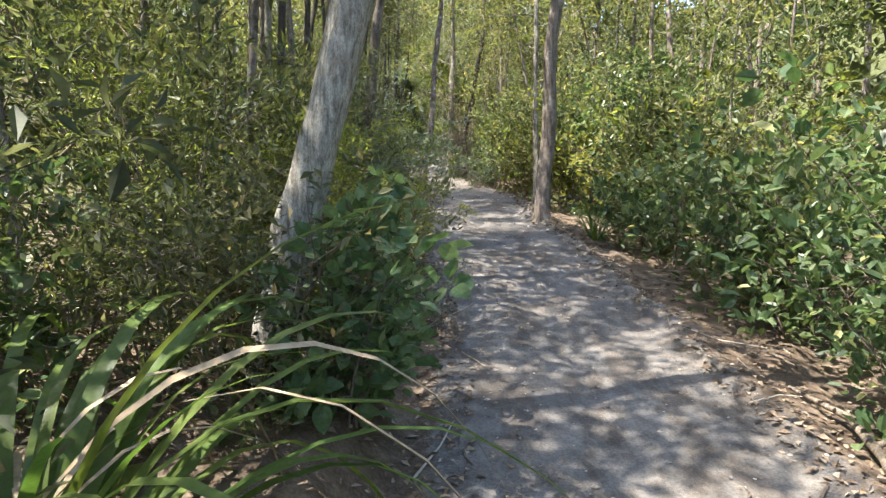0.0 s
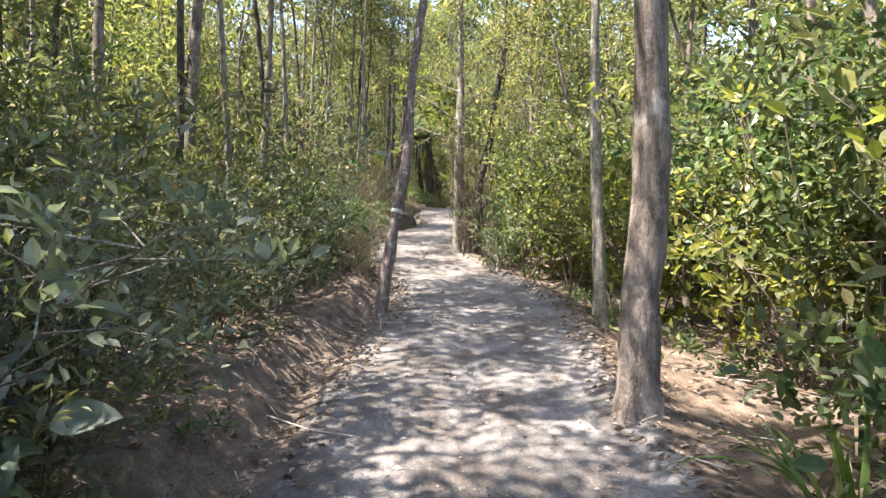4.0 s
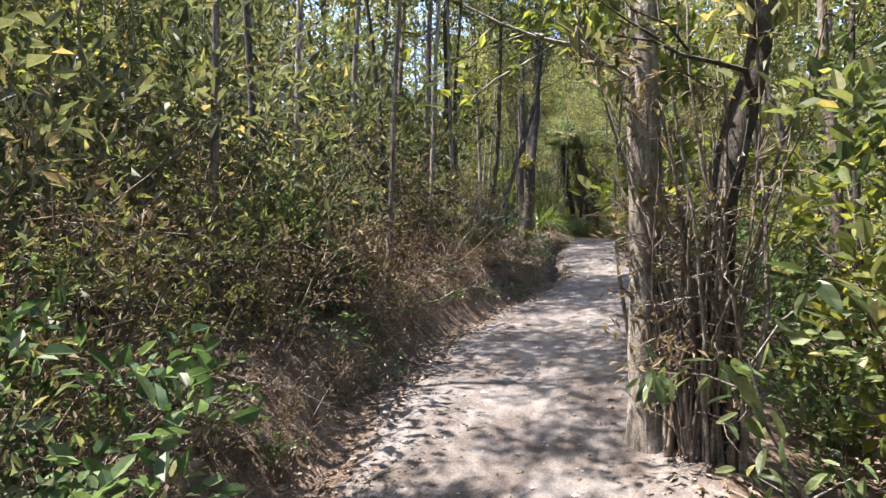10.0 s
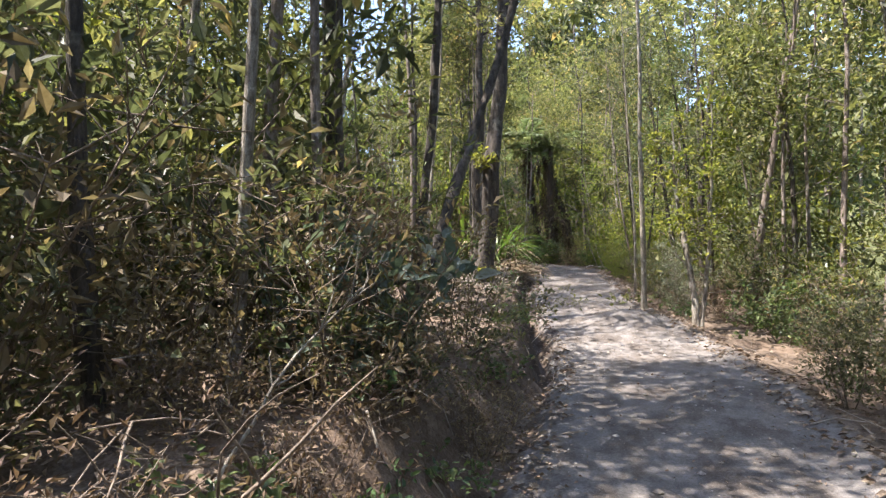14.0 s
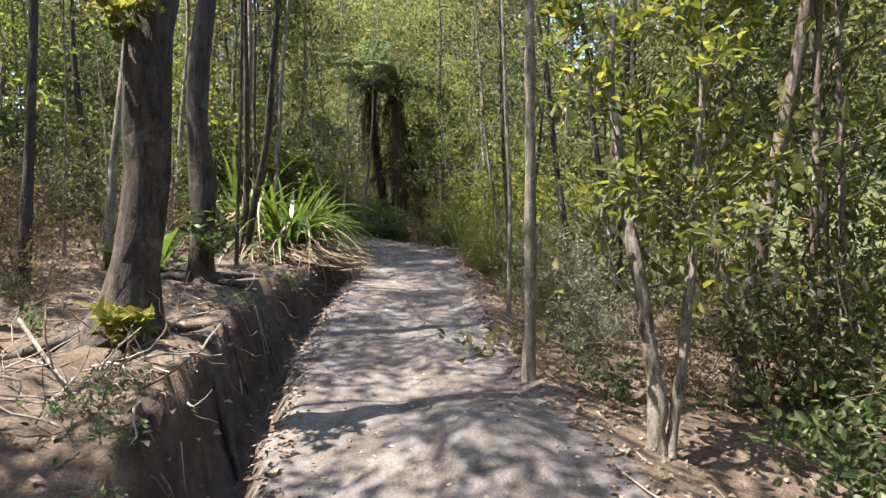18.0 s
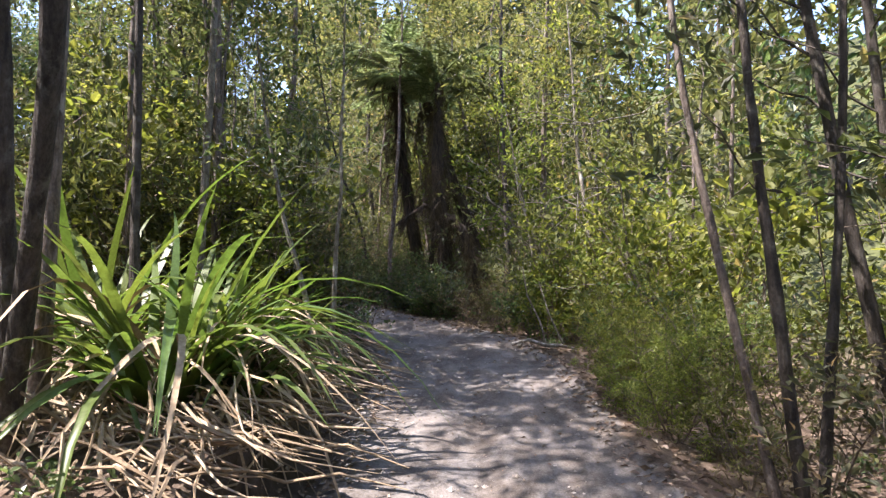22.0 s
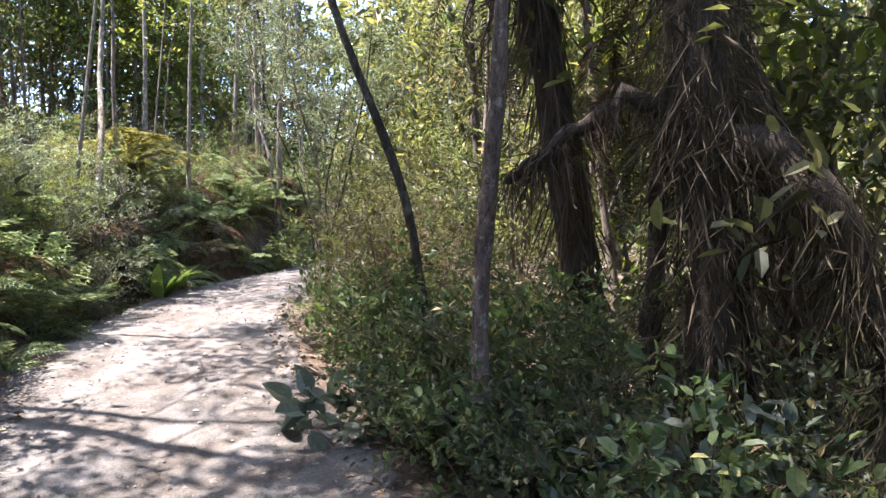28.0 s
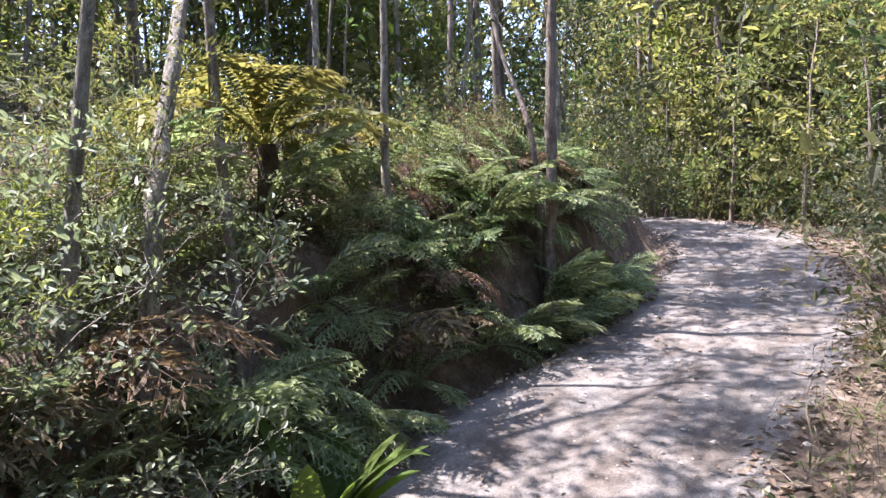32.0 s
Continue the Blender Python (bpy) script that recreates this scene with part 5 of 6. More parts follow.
# ---- undergrowth along the track: y from, y to, beyond the edge from, to, kinds, number, size ----
ZONES = [
    (43.4, 45.0, 0.4, 0.8, BROAD + OLIVE + LOW + BLUE, 12, (0.45, 0.7)), (42.2, 44.4, 0.4, 1.0, BROAD + OLIVE + TEA, 14, (0.45, 0.65)),
    (4.9, 8.8, -0.7, -0.95, GREY, 8, (0.7, 1.0)), (7, 12, -0.75, -1.0, GREY + OLIVE, 6, (0.6, 0.9)), (45.0, 47.4, -0.4, -1.5, GREY + LIME + GREY, 16, (0.45, 0.75)), (47, 52, -0.5, -1.2, GREY + SCRUB, 6, (0.35, 0.5)), (13.2, 17, -0.45, -0.9, GREY + SCRUB, 5, (0.4, 0.6)),
    (15.5, 26, -0.5, -1.1, OLIVE + SCRUB + SCRUB + TEA, 15, (0.45, 0.8)), (16, 26, -0.9, -1.7, OLIVE + HIGH + SCRUB + SCRUB, 14, (0.6, 0.9)), (19, 20.2, -1.0, -1.3, BROAD + TEA, 2, (0.7, 0.8)),
    (39.2, 43.6, -0.3, -0.6, OLIVE + TEA + BROAD + SCRUB, 12, (0.5, 0.75)), (40, 43, -0.9, -1.5, HIGH + TEA + OLIVE, 9, (0.75, 1.0)), (44.4, 46.2, 0.9, 1.6, SCRUB, 9, (0.55, 0.8)), (36.7, 38.6, 0.3, 0.8, LIME, 9, (0.55, 0.85)), (4.2, 9.2, -0.22, -0.5, GREY + LOW, 14, (0.3, 0.5)), (6.2, 8.2, -0.6, -0.9, GREY + BLUE, 8, (0.7, 1.0)),
    (46, 50, 0.7, 1.2, GREY + OLIVE + TEA, 8, (0.4, 0.6)), (26.5, 35.5, -1.6, -3.6, SCRUB, 12, (0.5, 0.9)), (46, 53, -0.7, -1.6, SCRUB + BROAD + TEA, 14, (0.4, 0.7)),
    (4.2, 9, -0.75, -1.2, HIGH, 8, (0.8, 1.0)), (4, 9, -1.2, -1.7, TEA + OLIVE, 7, (0.8, 1.1)), (8.5, 13, -0.95, -1.7, OLIVE + TEA + HIGH, 9, (0.75, 1.0)), (3.6, 12, -0.35, -0.9, LOW, 7, (0.3, 0.55)), (2.3, 3.6, -0.75, -1.1, OLIVE + LOW, 3, (0.5, 0.65)),
    (12.9, 17, -0.6, -1.3, OLIVE + LOW + BROAD, 9, (0.5, 0.8)), (16, 24, -0.55, -1.2, SCRUB + LOW, 16, (0.5, 0.9)), (16, 26, -0.2, -0.5, LOW, 12, (0.4, 0.8)), (15.5, 25, -0.22, -0.6, SCRUB, 20, (0.3, 0.5)),
    (23.4, 25.6, -0.7, -1.5, BLUE + SCRUB, 6, (0.7, 0.95)), (26, 36, -0.4, -2.4, LOW, 9, (0.35, 0.7)), (38.6, 43, -0.75, -1.7, YELLOW + OLIVE, 9, (0.45, 0.7)), (38.6, 43, -0.3, -0.7, LOW + SCRUB, 8, (0.4, 0.6)), (42.5, 46, -0.6, -1.5, TEA + BLUE + LOW, 11, (0.55, 0.85)),
    (47.2, 55, -0.3, -1.4, LOW + LIME + GREY + BROAD, 26, (0.28, 0.5)), (44.3, 49, -0.25, -0.9, LOW + TEA, 12, (0.35, 0.6)), (44.5, 49.5, -0.9, -2.2, GREY + OLIVE + TEA, 16, (0.35, 0.6)),
    (2.6, 9, 0.6, 1.2, BROAD, 12, (0.8, 1.1)), (10.4, 16.2, 0.8, 1.2, LOW, 5, (0.5, 0.8)), (13.0, 17.4, 0.9, 1.5, LEAFY, 8, (0.75, 1.05)), (9.9, 12.6, 1.5, 2.0, LEAFY, 4, (0.75, 1.0)), (9.8, 16.5, 1.6, 2.3, YELLOW + LEAFY, 7, (0.8, 1.1)), (16.8, 27, 0.7, 1.4, OLIVE + LOW + BROAD, 12, (0.6, 0.9)),
    (24, 28.6, 0.35, 1.5, OLIVE + LOW + SCRUB, 10, (0.35, 0.7)), (28.6, 31.6, 1.2, 1.9, OLIVE + LOW + BROAD, 7, (0.4, 0.7)), (31, 37, 0.4, 1.5, SCRUB + OLIVE + LOW + TEA, 16, (0.45, 0.75)), (31.5, 36.5, 0.5, 1.0, TEA + GREY, 8, (0.45, 0.7)),
    (38.3, 41.0, 0.75, 1.4, YELLOW + BROAD + TEA, 9, (0.55, 0.85)), (40.8, 43, 0.6, 1.3, BROAD + TEA, 9, (0.45, 0.75)), (38.3, 42.5, 0.3, 0.7, LOW + SCRUB, 8, (0.35, 0.6)), (42.3, 44.6, 0.3, 0.9, LOW + BLUE + LOW, 16, (0.4, 0.75)), (42.3, 44.2, 0.5, 1.2, OLIVE + BLUE + LOW, 10, (0.5, 0.7)), (42.3, 45, 1.1, 2.0, BLUE + OLIVE, 7, (0.5, 0.7)), (48.5, 56, 0.45, 1.5, TEA + GREY + OLIVE, 12, (0.6, 1.0)),
]
# second rows, joined
BACK = [
    (18, 27.5, -1.9, -3.4, BACK_OLIVE + BACK_TEA, 12, (1.3, 1.7)),
    (15, 27, -1.5, -3.6, BACK_OLIVE + BACK_TEA + BACK_SCRUB, 24, (0.9, 1.4)), (0, 12, -2.2, -4, BACK_OLIVE + BACK_TEA, 12, (1.1, 1.4)), (39, 45, -1.2, -2.6, BACK_OLIVE + BACK_TEA, 12, (1.0, 1.4)),
    (3.9, 10, -1.7, -3, BACK_OLIVE + BACK_TEA, 10, (0.9, 1.25)), (9, 13, -1.5, -2.6, BACK_OLIVE + BACK_TEA, 7, (0.9, 1.2)), (-1, 4, -1.7, -3.4, BACK_OLIVE + BACK_BROAD, 10, (0.6, 1.0)), (12.6, 17, -1.3, -3, BACK_OLIVE + BACK_TEA + BACK_BROAD, 10, (0.7, 1.1)),
    (16, 25, -1.2, -3, BACK_SCRUB + BACK_OLIVE, 13, (0.8, 1.2)), (26, 36, -3, -6, BACK_SCRUB + LOW + BACK_OLIVE, 12, (0.5, 0.9)), (38.6, 44, -1.5, -3, BACK_YELLOW + BACK_OLIVE, 8, (0.7, 1.0)), (42, 47, -1.5, -3, BACK_TEA + BACK_OLIVE, 8, (0.9, 1.2)),
    (46, 56, -2.2, -3.8, BACK_OLIVE + BACK_BROAD + BACK_SCRUB, 13, (0.35, 0.6)), (2.6, 9, 1.4, 2.8, BACK_BROAD + BACK_TEA, 11, (1.0, 1.3)), (9.8, 16.5, 2.0, 3.2, BACK_YELLOW + BACK_BROAD, 8, (0.9, 1.2)), (16, 27, 1.4, 3.2, BACK_YELLOW + BACK_OLIVE, 13, (0.9, 1.2)),
    (27, 38, 1.4, 3.4, BACK_YELLOW + BACK_OLIVE + BACK_SCRUB + BACK_TEA, 26, (0.7, 1.0)), (38.3, 40.8, 1.4, 2.6, BACK_YELLOW + BACK_OLIVE, 6, (0.8, 1.1)), (46, 56, 1.5, 3, BACK_TEA + BACK_OLIVE, 9, (0.8, 1.2)),
    (-8, 2, 1.2, 3.5, BACK_BROAD + BACK_OLIVE, 8, (0.8, 1.1)), (-8, -2, -1.0, -3.5, BACK_OLIVE + BACK_TEA, 6, (0.8, 1.1)), (55, 62, 0.7, 3, BACK_TEA + BACK_OLIVE, 10, (0.8, 1.1)), (55, 62, -0.7, -3, BACK_OLIVE + BACK_BROAD, 10, (0.8, 1.1)),
]


def join_up(rows, leafy, leafy_label, woody, woody_label, category):
    """Plants that nobody could count, joined by material."""
    heaps = {}
    for kind, m in rows:
        for c in kind.ob.children:
            src = c.data
            v = np.empty(len(src.vertices) * 3, np.float32)
            src.vertices.foreach_get("co", v)
            k = src.polygons[0].loop_total
            f = np.empty(len(src.loops), np.int32)
            src.loops.foreach_get("vertex_index", f)
            v = v.reshape(-1, 3) @ np.array(m.to_3x3()).T + np.array(m.translation)
            h = heaps.setdefault((src.materials[0].name, k), [[], [], 0])
            h[0].append(v)
            h[1].append(f.reshape(-1, k) + h[2])
            h[2] += len(v)
    for (mat, k), (v, f, _) in heaps.items():
        name = leafy if k == 3 else woody
        ob = new(name, mesh_np(name, np.concatenate(v), np.concatenate(f), bpy.data.materials[mat], k == 4))
        tagged(ob, leafy_label if k == 3 else woody_label, category, kind="stuff")


def scatter(zones, share=1.0):
    for y0, y1, l0, l1, kinds, n, (s0, s1) in zones:
        n = max(2, round(n * share))
        for k in range(n):
            x, y = beside(y0 + (y1 - y0) * (k + rng.random()) / n, rng.uniform(l0, l1))
            yield rng.choice(kinds), x, y, rng.uniform(0, 6.28), rng.uniform(s0, s1), (rng.uniform(-0.1, 0.1), rng.uniform(-0.1, 0.1))


for kind, x, y, turn, size, lean in scatter(ZONES, 0.66):
    room = abs(float(lie(x, y)[1][0])) - 0.8
    size = min(size, max(0.25, room / kind.reach))
    kind.put(x, y, turn, size, lean=lean)
behind = []
for kind, x, y, turn, size, lean in scatter(BACK):
    size = min(size, max(0.25, (abs(float(lie(x, y)[1][0])) - 0.95) / kind.reach))
    behind.append((kind, stand(x, y, turn, size, lean=lean)))
join_up(behind,
        "thicket_foliage", "mixed green and brown foliage of the thicket behind", "thicket_stems", "thin brown stems of the thicket behind", "thicket")

for k in range(12):
    x, y = beside(44.9 + 0.2 * k, -(0.18 + 0.22 * (k % 3)))
    FERN[k % 2].put(x, y, rng.uniform(0, 6.28), rng.uniform(0.4, 0.6), lean=(rng.uniform(-0.2, 0.2), rng.uniform(0, 0.3)))
for k in range(16):
    x, y = beside(47.6 + 0.3 * k, -rng.uniform(0.3, 0.55) - 0.55 * (k % 2))
    FERN[(0, 1, 0, 1, 0, 1, 2)[k % 7]].put(x, y, rng.uniform(0, 6.28), rng.uniform(0.75, 1.0), lean=(rng.uniform(-0.2, 0.2), rng.uniform(0.1, 0.4)))
for k in range(30):
    x, y = beside(rng.uniform(45.6, 54), -(rng.uniform(0.15, 0.7) if k % 2 else rng.uniform(0.6, 2.4)))
    FERN[(0, 1, 0, 1, 2)[k % 5]].put(x, y, rng.uniform(0, 6.28), rng.uniform(0.55, 1.0), lean=(rng.uniform(-0.3, 0.3), rng.uniform(0, 0.5)))


for k in range(22):
    x, y = beside(48.4 + 0.22 * k, -(0.3 + 0.32 * (k % 3)))
    FERN[(1, 0, 1, 0, 1, 2)[k % 6]].put(x, y, rng.uniform(-0.9, 0.9), rng.uniform(0.7, 0.95), lean=(rng.uniform(-0.2, 0.2), rng.uniform(0.3, 0.6)))
for x, y, w in ((-8.05, 46.55, 0.5), (-8.4, 46.75, 0.6), (-7.85, 46.3, 0.4), (-8.6, 46.35, 0.6), (-8.25, 46.15, 0.5), (-8.7, 46.95, 0.45)):
    rng.choice(GREY + TEA[:1]).put(x, y, 7 * x, w)


for k, (x, y, w) in enumerate(((-7.7, 44.45, 0.85), (-7.2, 44.3, 0.7), (-8.0, 44.95, 0.8), (-6.9, 43.85, 0.7), (-6.5, 43.5, 0.6), (-7.5, 44.85, 0.6), (-7.3, 43.9, 0.8))):
    FERN[k % 2].put(x, y, 2.3 * k, w)
for k in range(10):
    x, y = beside(42.6 + 0.26 * k, -0.3 - 0.25 * (k % 3))
    (LOW + GREY + LOW + BLUE)[k % 8].put(x, y, 1.7 * k, 0.45 + 0.08 * (k % 4))


# ---- forest behind ----
def spots(y0, y1, l0, l1, n, gap, bare=()):
    """Places for n trees beyond one edge of the track, at least gap apart."""
    placed = []
    for k in range(n * 12):
        if len(placed) == n:
            break
        lat = rng.uniform(l0, l1)
        x, y = beside(rng.uniform(y0, y1), lat)
        away = abs(float(lie(x, y)[1][0])) - HALF
        if away < abs(l0) * 0.93 or any((x - p) ** 2 + (y - q) ** 2 < gap * gap for p, q in placed) or any(a < y < c for a, c in bare):
            continue
        placed.append((x, y))
    return placed


def wood(kinds, places, s0, s1):
    for x, y in places:
        rng.choice(kinds).put(x, y, rng.uniform(0, 6.28), rng.uniform(s0, s1), lean=(rng.uniform(-0.08, 0.08), rng.uniform(-0.08, 0.08)))


def far_wood(kinds, places, s0, s1):
    return [(rng.choice(kinds), stand(x, y, rng.uniform(0, 6.28), rng.uniform(s0, s1))) for x, y in places]


# shaded side
wood(SLIM + SAPLING + KANUKA[:1], spots(-8, 62, 1.7, 4.5, 36, 0.9), 0.75, 1.1)
wood(MID, spots(-8, 62, 2.2, 6.0, 66, 1.1), 0.8, 1.15)
# high crowns that shade the track and let the sun in on the bank
for y0, y1, n, lat in ((-3.0, 4.6, 6, 2.6), (4.8, 9.4, 6, 1.5), (9.8, 15.4, 6, 1.5), (18.6, 25.4, 8, 1.5), (30.4, 33.6, 3, 2.0), (35.6, 40.0, 4, 1.6), (40.2, 46.0, 6, 1.4), (46.0, 49.6, 4, 0.55), (50.8, 54.0, 3, 1.3)):
    for k in range(n):
        x, y = beside(y0 + (y1 - y0) * (k + 0.5) / n + rng.uniform(-0.2, 0.2), -lat - rng.uniform(-0.15, 0.3))
        TALL[k % 3 if lat > 1 else 2 * (k % 2)].put(x, y, rng.uniform(0, 6.28), rng.uniform(0.88, 1.08) * (1.2 if lat > 2.4 else 0.72 if lat < 1 else 1), lean=(rng.uniform(-0.05, 0.05), rng.uniform(-0.05, 0.05)))
# sunny side: open enough for the sun to reach the track
wood(SLIM + KANUKA[:1], spots(-6, 62, -2.2, -5.5, 28, 1.1, [(42.5, 51)]), 0.75, 1.05)
wood(SAPLING, spots(-4, 60, -1.6, -5.0, 26, 0.8), 0.8, 1.3)
wood(MID, spots(-8, 62, -3.3, -7.0, 46, 1.1, [(25, 37.5), (44, 52)]), 0.75, 1.0)
wood(MID, spots(25, 38, -6.5, -9.0, 9, 1.1), 0.8, 1.1)
wood(MID, spots(46, 60, -5.2, -8, 14, 1.0) + [(-13.6, 46.6), (-13.8, 47.6), (-13.1, 48.6), (-13.4, 45.6), (-12.9, 49.8), (-14.8, 48.4)], 0.75, 0.95)
wood(MID[1:], [(-11.2, 57.4), (-12.6, 59.2), (-10.2, 55.6), (2.4, 33.5), (2.8, 35.4), (3.0, 37.0), (2.2, 31.6)], 0.9, 1.1)
# tall crowns that shade the track
for x, y in spots(-6, 13.5, -1.3, -2.8, 9, 1.2, [(-1.5, 9.2)]) + spots(23, 28.5, -2.0, -3.6, 3, 1.1) + [(-2.2, -1.2), (-1.9, -2.4), (-5.4, 41.9), (-6.6, 42.8), (-4.7, 42.3), (-7.6, 43.9)] + [(-1.5, 45.9), (-0.3, 44.9)] + spots(10, 32, 1.6, 2.8, 9, 1.6):
    rng.choice(CANOPY).put(x, y, rng.uniform(0, 6.28), rng.uniform(0.8, 1.05), lean=(rng.uniform(-0.1, 0.1), rng.uniform(-0.1, 0.1)))
wood([MID[1], MID[4]], spots(19.5, 27, -2.4, -3.8, 4, 1.0) + [(-3.4, 16.2), (-4.0, 18.4)], 0.7, 0.95)
for x, y, w in ((-0.4, 43.5, 1.1), (0.5, 42.9, 1.2), (0.2, 44.2, 1.3)):
    rng.choice(HIGH + TEA).put(x, y, 3 * x, w)
for k in range(9):
    x, y = beside(42.5 + 0.2 * k, 0.28 + 0.14 * (k % 3))
    (BROAD + BLUE + OLIVE)[(3 * k) % 8].put(x, y, 2.1 * k, 0.42 + 0.05 * (k % 3))
for k, (x, y, w) in enumerate(((-3.5, 40.2, 0.8), (-4.3, 40.9, 0.85), (-3.2, 39.5, 0.8), (-5.0, 41.6, 0.8), (0.3, 43.2, 0.9), (0.9, 42.3, 0.9), (-0.5, 42.9, 0.95), (0.7, 42.2, 1.2), (-4.35, 45.7, 0.75), (-4.0, 45.55, 0.6))):
    (HIGH + OLIVE)[k % 4].put(x, y, 3 * x, w)
wood([MID[0], MID[2]], [(0.9, 43.9), (1.7, 42.6), (1.6, 44.2), (-0.9, 46.9), (-2.0, 47.4)], 0.9, 1.1)
for k, (x, y, w) in enumerate(((-0.55, 41.35, 0.4), (-0.1, 41.0, 0.45), (-0.25, 41.6, 0.5), (0.3, 41.2, 0.55), (-0.75, 41.75, 0.38), (0.1, 41.9, 0.55))):
    YELLOW[k % 3].put(x, y, 2.2 * k, w)
wood(KANUKA, [(-1.0, 43.2), (1.3, 36.9), (1.75, 35.7), (2.1, 38.0), (1.5, 33.8), (2.4, 31.8)], 0.7, 0.9)
# a thick stand inside and beyond the bend
for x, y, s in ((-4.4, 39.9, 0.75), (-5.3, 40.8, 0.8), (-6.5, 41.6, 0.85), (-4.2, 38.9, 0.75), (-7.4, 42.4, 0.85), (-1.0, 45.4, 1.1), (-2.6, 46.6, 1.1), (-4.0, 47.3, 1.0),
                (-3.9, 48.6, 0.8), (-4.5, 50, 0.9), (-4.6, 52, 1.0), (-4.9, 54, 1.0), (-5.4, 56, 1.0), (-6.0, 58, 1.1), (-7.2, 60.2, 1.1), (-8.8, 61.8, 1.2), (-6.6, 62.4, 1.2), (-10.8, 64, 1.2)):
    rng.choice(MID).put(x, y, rng.uniform(0, 6.28), s)

# ---- the far forest, joined ----
rows = far_wood(MID[1:] + KANUKA, spots(10, 42, -6.0, -9.5, 26, 1.1), 0.8, 1.15)
rows += far_wood(SLIM + KANUKA + MID[2:4], spots(-14, 70, 5.5, 11, 26, 1.4), 0.85, 1.25)
rows += far_wood(FAR, spots(-16, 78, 8, 18, 32, 1.8), 0.85, 1.3)
rows += far_wood(SLIM + MID[1:4], spots(-14, 70, -7.5, -12, 28, 1.4, [(42.5, 51)]), 0.8, 1.0)
rows += far_wood(FAR, spots(-16, 78, -11.5, -20, 56, 1.7, [(42.5, 50.5)]), 0.8, 1.15) + far_wood(FAR, spots(43, 64, -15, -20, 18, 1.5) + [(-12.8, 57), (-14.6, 59), (-16.5, 61), (-11.6, 65)], 0.8, 1.0)
rows += far_wood(MID[:4], [(rng.uniform(-23, -13.5), rng.uniform(50, 68)) for k in range(34)], 1.1, 1.6) + far_wood(MID[:4], [(rng.uniform(-17, -11.8), rng.uniform(43, 53)) for k in range(16)], 0.8, 1.0) + far_wood(BACK_OLIVE + BACK_BROAD, [(rng.uniform(-12, -4), rng.uniform(60, 68)) for k in range(24)], 1.0, 1.5)
rows += far_wood(DEEP, spots(-20, 90, 16, 40, 80, 2.3) + spots(-20, 90, -18, -40, 90, 2.3), 0.85, 1.35)
rows += far_wood(DEEP, [(rng.uniform(-16, 6), rng.uniform(68, 86)) for k in range(16)], 1.4, 1.9)
rows += far_wood(FAR, [(rng.uniform(-14, 6), rng.uniform(65, 77)) for k in range(26)], 0.9, 1.3)
for k, kind in enumerate(kind for kind in SLIM + KANUKA + MID + FAR + DEEP + BACK_OLIVE + BACK_TEA + BACK_BROAD + BACK_YELLOW + BACK_SCRUB if not kind.used):
    kind.put(*beside(2 + 3.5 * k, 7.5))
join_up(rows, "far_foliage", "dense green foliage of the far forest", "far_trunks", "grey and dark trunks of the far forest", "far woods")
# undergrowth on the slope inside the bend
rows = far_wood(BACK_OLIVE + BACK_SCRUB + BACK_BROAD + BACK_TEA, [(rng.uniform(-9.5, -4.6), rng.uniform(34.5, 41.5)) for k in range(36)] + [], 0.6, 1.1) + far_wood(BACK_OLIVE + BACK_SCRUB + BACK_TEA, spots(46, 60, -2.6, -7, 34, 0.7), 0.3, 0.5)
join_up(rows, "thicket_foliage", "mixed green and brown foliage of the thicket behind", "thicket_stems", "thin brown stems of the thicket behind", "thicket")

# ---- litter ----
nr = np.random.RandomState(8)


def litter(name, label, n, lat, size, mat, wide=0.5):
    yy = nr.uniform(-3, 60, n)
    idx = np.clip(((yy + 90) / 0.08).astype(int), 0, len(_ly) - 1)
    d = (HALF + lat(n)) * np.where(nr.rand(n) < 0.5, 1, -1)
    x, y = _lx[idx] + d * _dy[idx], _ly[idx] - d * _dx[idx]
    z = lie(x, y)[0] + 0.012
    a = nr.uniform(0, 6.28, n)
    v, f = leaves(np.stack([x, y, z], 1), np.stack([np.cos(a), np.sin(a), nr.normal(0, 0.15, n)], 1), size, wide, nr, droop=0.1)
    tagged(new(name, mesh_np(name, v, f, mat)), label, "leaf litter", kind="stuff")


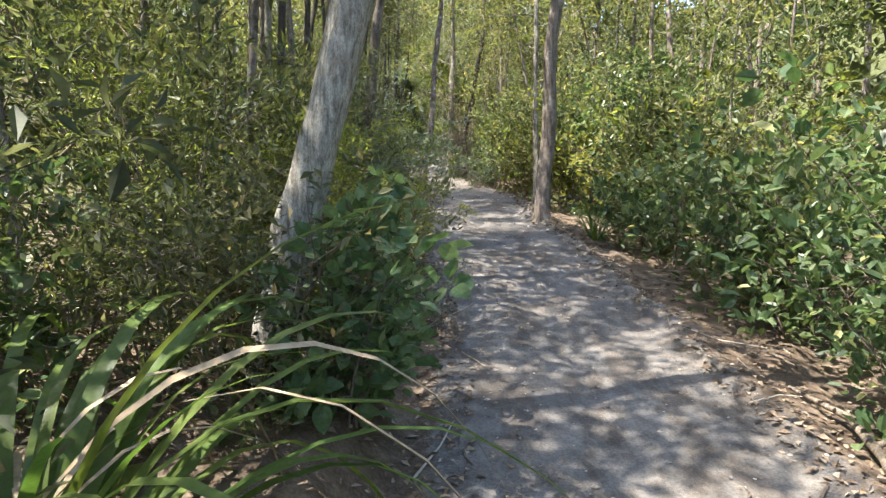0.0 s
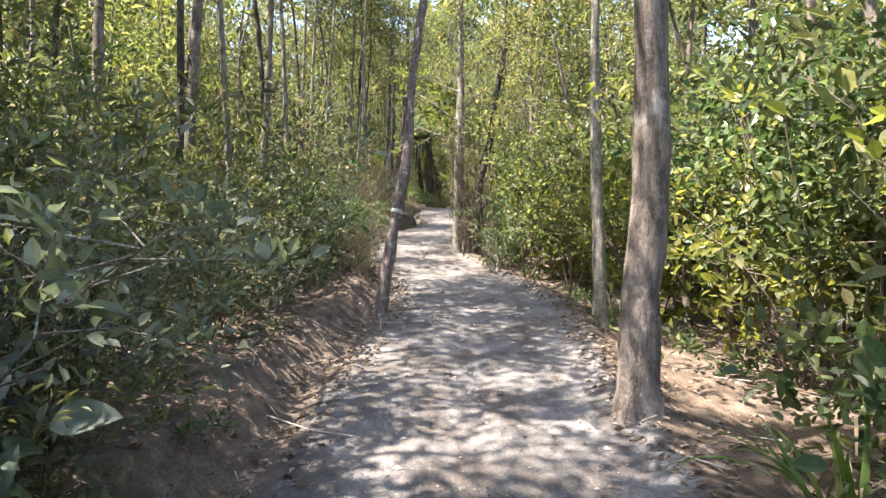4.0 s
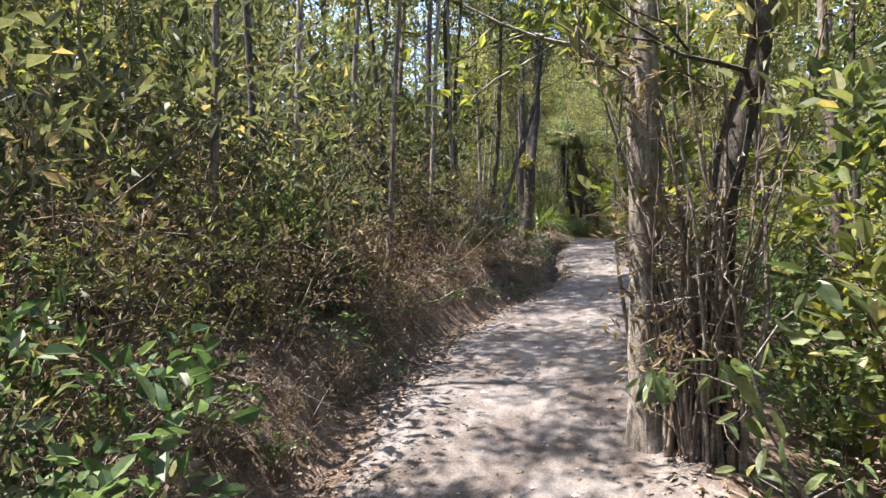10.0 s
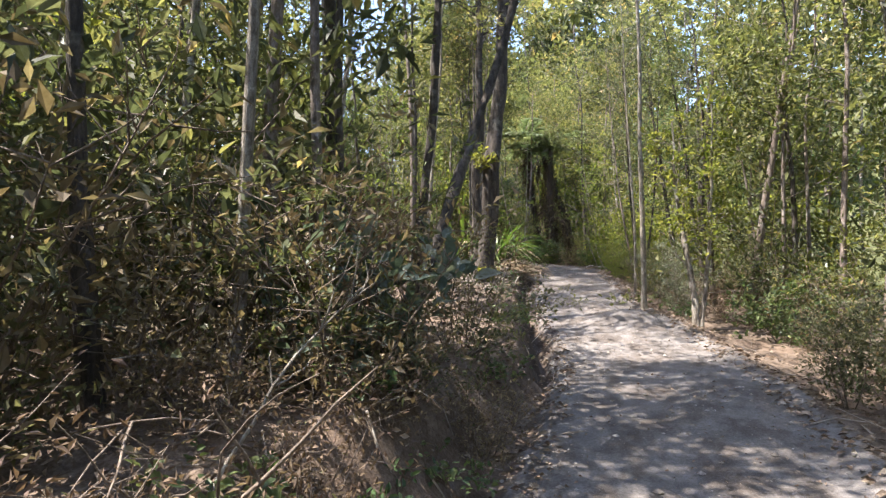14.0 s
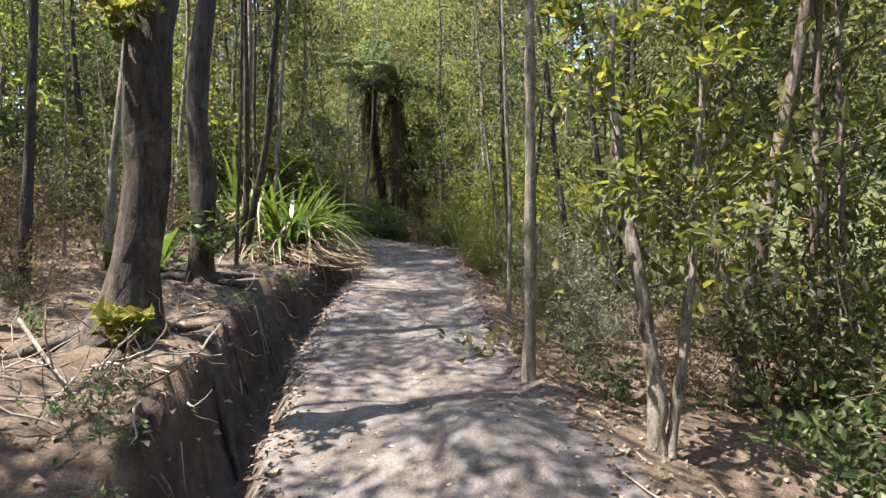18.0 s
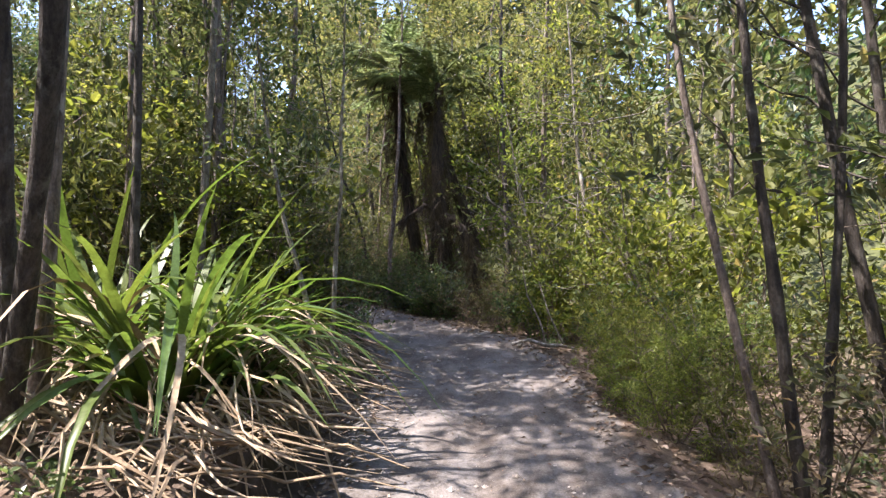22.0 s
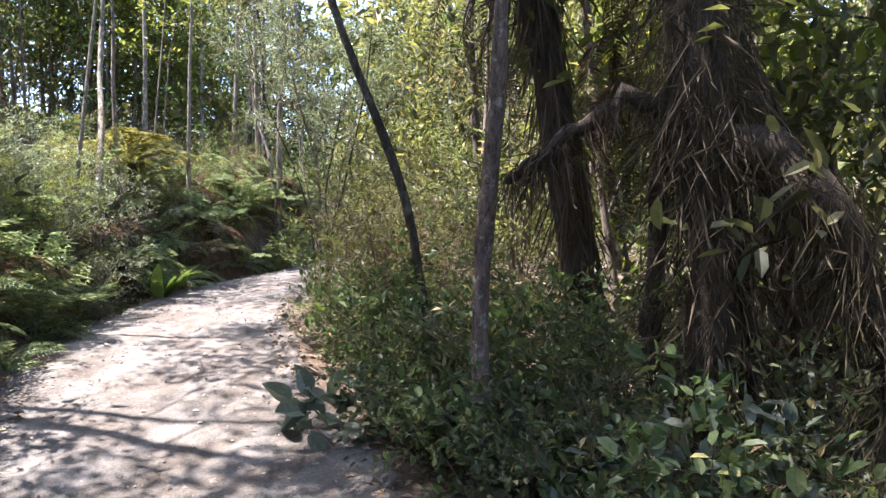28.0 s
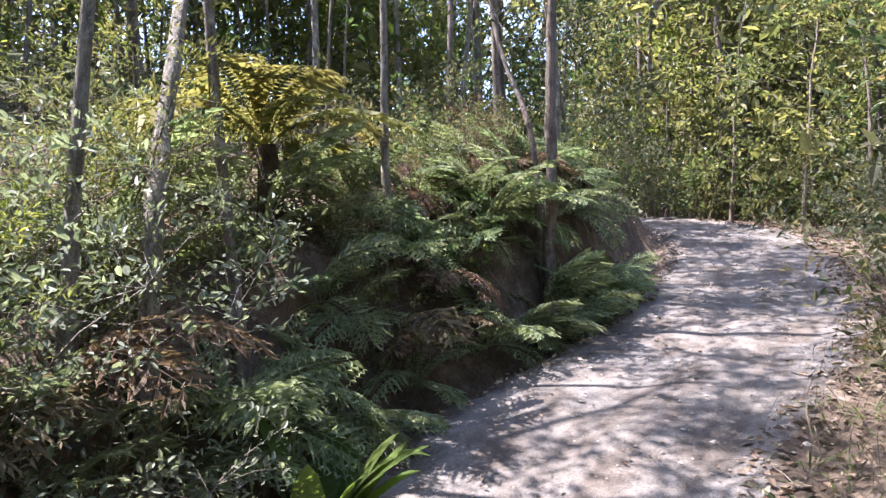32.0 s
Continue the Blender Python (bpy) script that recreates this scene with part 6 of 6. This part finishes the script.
litter("leaf_litter", "dry brown and pale fallen leaves along the track's edges", 15000, lambda n: np.abs(nr.normal(0, 0.32, n)) - 0.16, 0.055, M_LITTER)
litter("forest_litter", "brown fallen leaves on the forest floor", 24000, lambda n: nr.uniform(0.2, 3.6, n), 0.05, M_LITTER)
litter("fallen_leaves", "scattered dry fallen leaves and chips on the track", 7000, lambda n: -np.abs(nr.normal(0, 0.5, n)).clip(0, 0.97), 0.028, M_LITTER)


def along(n, l0, l1):
    idx = np.clip(((nr.uniform(-2, 58, n) + 90) / 0.08).astype(int), 0, len(_ly) - 1)
    d = nr.uniform(l0, l1, n) * np.where(nr.rand(n) < 0.5, 1, -1)
    x, y = _lx[idx] + d * _dy[idx], _ly[idx] - d * _dx[idx]
    return x, y, lie(x, y)[0]


# small stones trodden into the track
n = 5200
x, y, z = along(n, 0, 1.1)
r = nr.gamma(2.0, 0.005, n).clip(0.004, 0.03)
dirs = np.array([(1, 0, 0), (-1, 0, 0), (0, 1, 0), (0, -1, 0), (0, 0, 1), (0, 0, -0.6)], float)
v = np.stack([x, y, z + 0.1 * r], 1)[:, None] + dirs[None] * r[:, None, None] * nr.uniform(0.6, 1.3, (n, 6, 1)) * (1, 1, 0.6)
f = np.array([(0, 2, 4), (2, 1, 4), (1, 3, 4), (3, 0, 4), (2, 0, 5), (1, 2, 5), (3, 1, 5), (0, 3, 5)])
tagged(new("gravel", mesh_np("gravel", v.reshape(-1, 3), (f[None] + (np.arange(n) * 6)[:, None, None]).reshape(-1, 3), M_STONE)), "small grey stones trodden into the clay track", "gravel", kind="stuff")
# dead sticks
lines = []
x, y, z = along(900, 0.8, 2.8)
for k in range(900):
    a, ln = nr.uniform(0, 6.28), nr.gamma(2.0, 0.14)
    p = np.array([x[k], y[k], z[k] + 0.015])
    mid = p + ln / 2 * np.array([math.cos(a), math.sin(a), nr.uniform(0, 0.25)]) + nr.normal(0, 0.03, 3)
    end = p + ln * np.array([math.cos(a), math.sin(a), nr.uniform(0, 0.35)])
    low = lie([mid[0], end[0]], [mid[1], end[1]])[0]
    mid[2], end[2] = low[0] + 0.012, low[1] + 0.015 + 0.08 * nr.rand() * ln
    r = nr.uniform(0.003, 0.009)
    lines.append((np.array([p, mid, end]), [r, 0.8 * r, 0.4 * r]))
tagged(new("dead_sticks", mesh_np("dead_sticks", *tubes(lines, 4), M_STICK)), "grey and brown dead sticks on the forest floor", "sticks", kind="stuff")
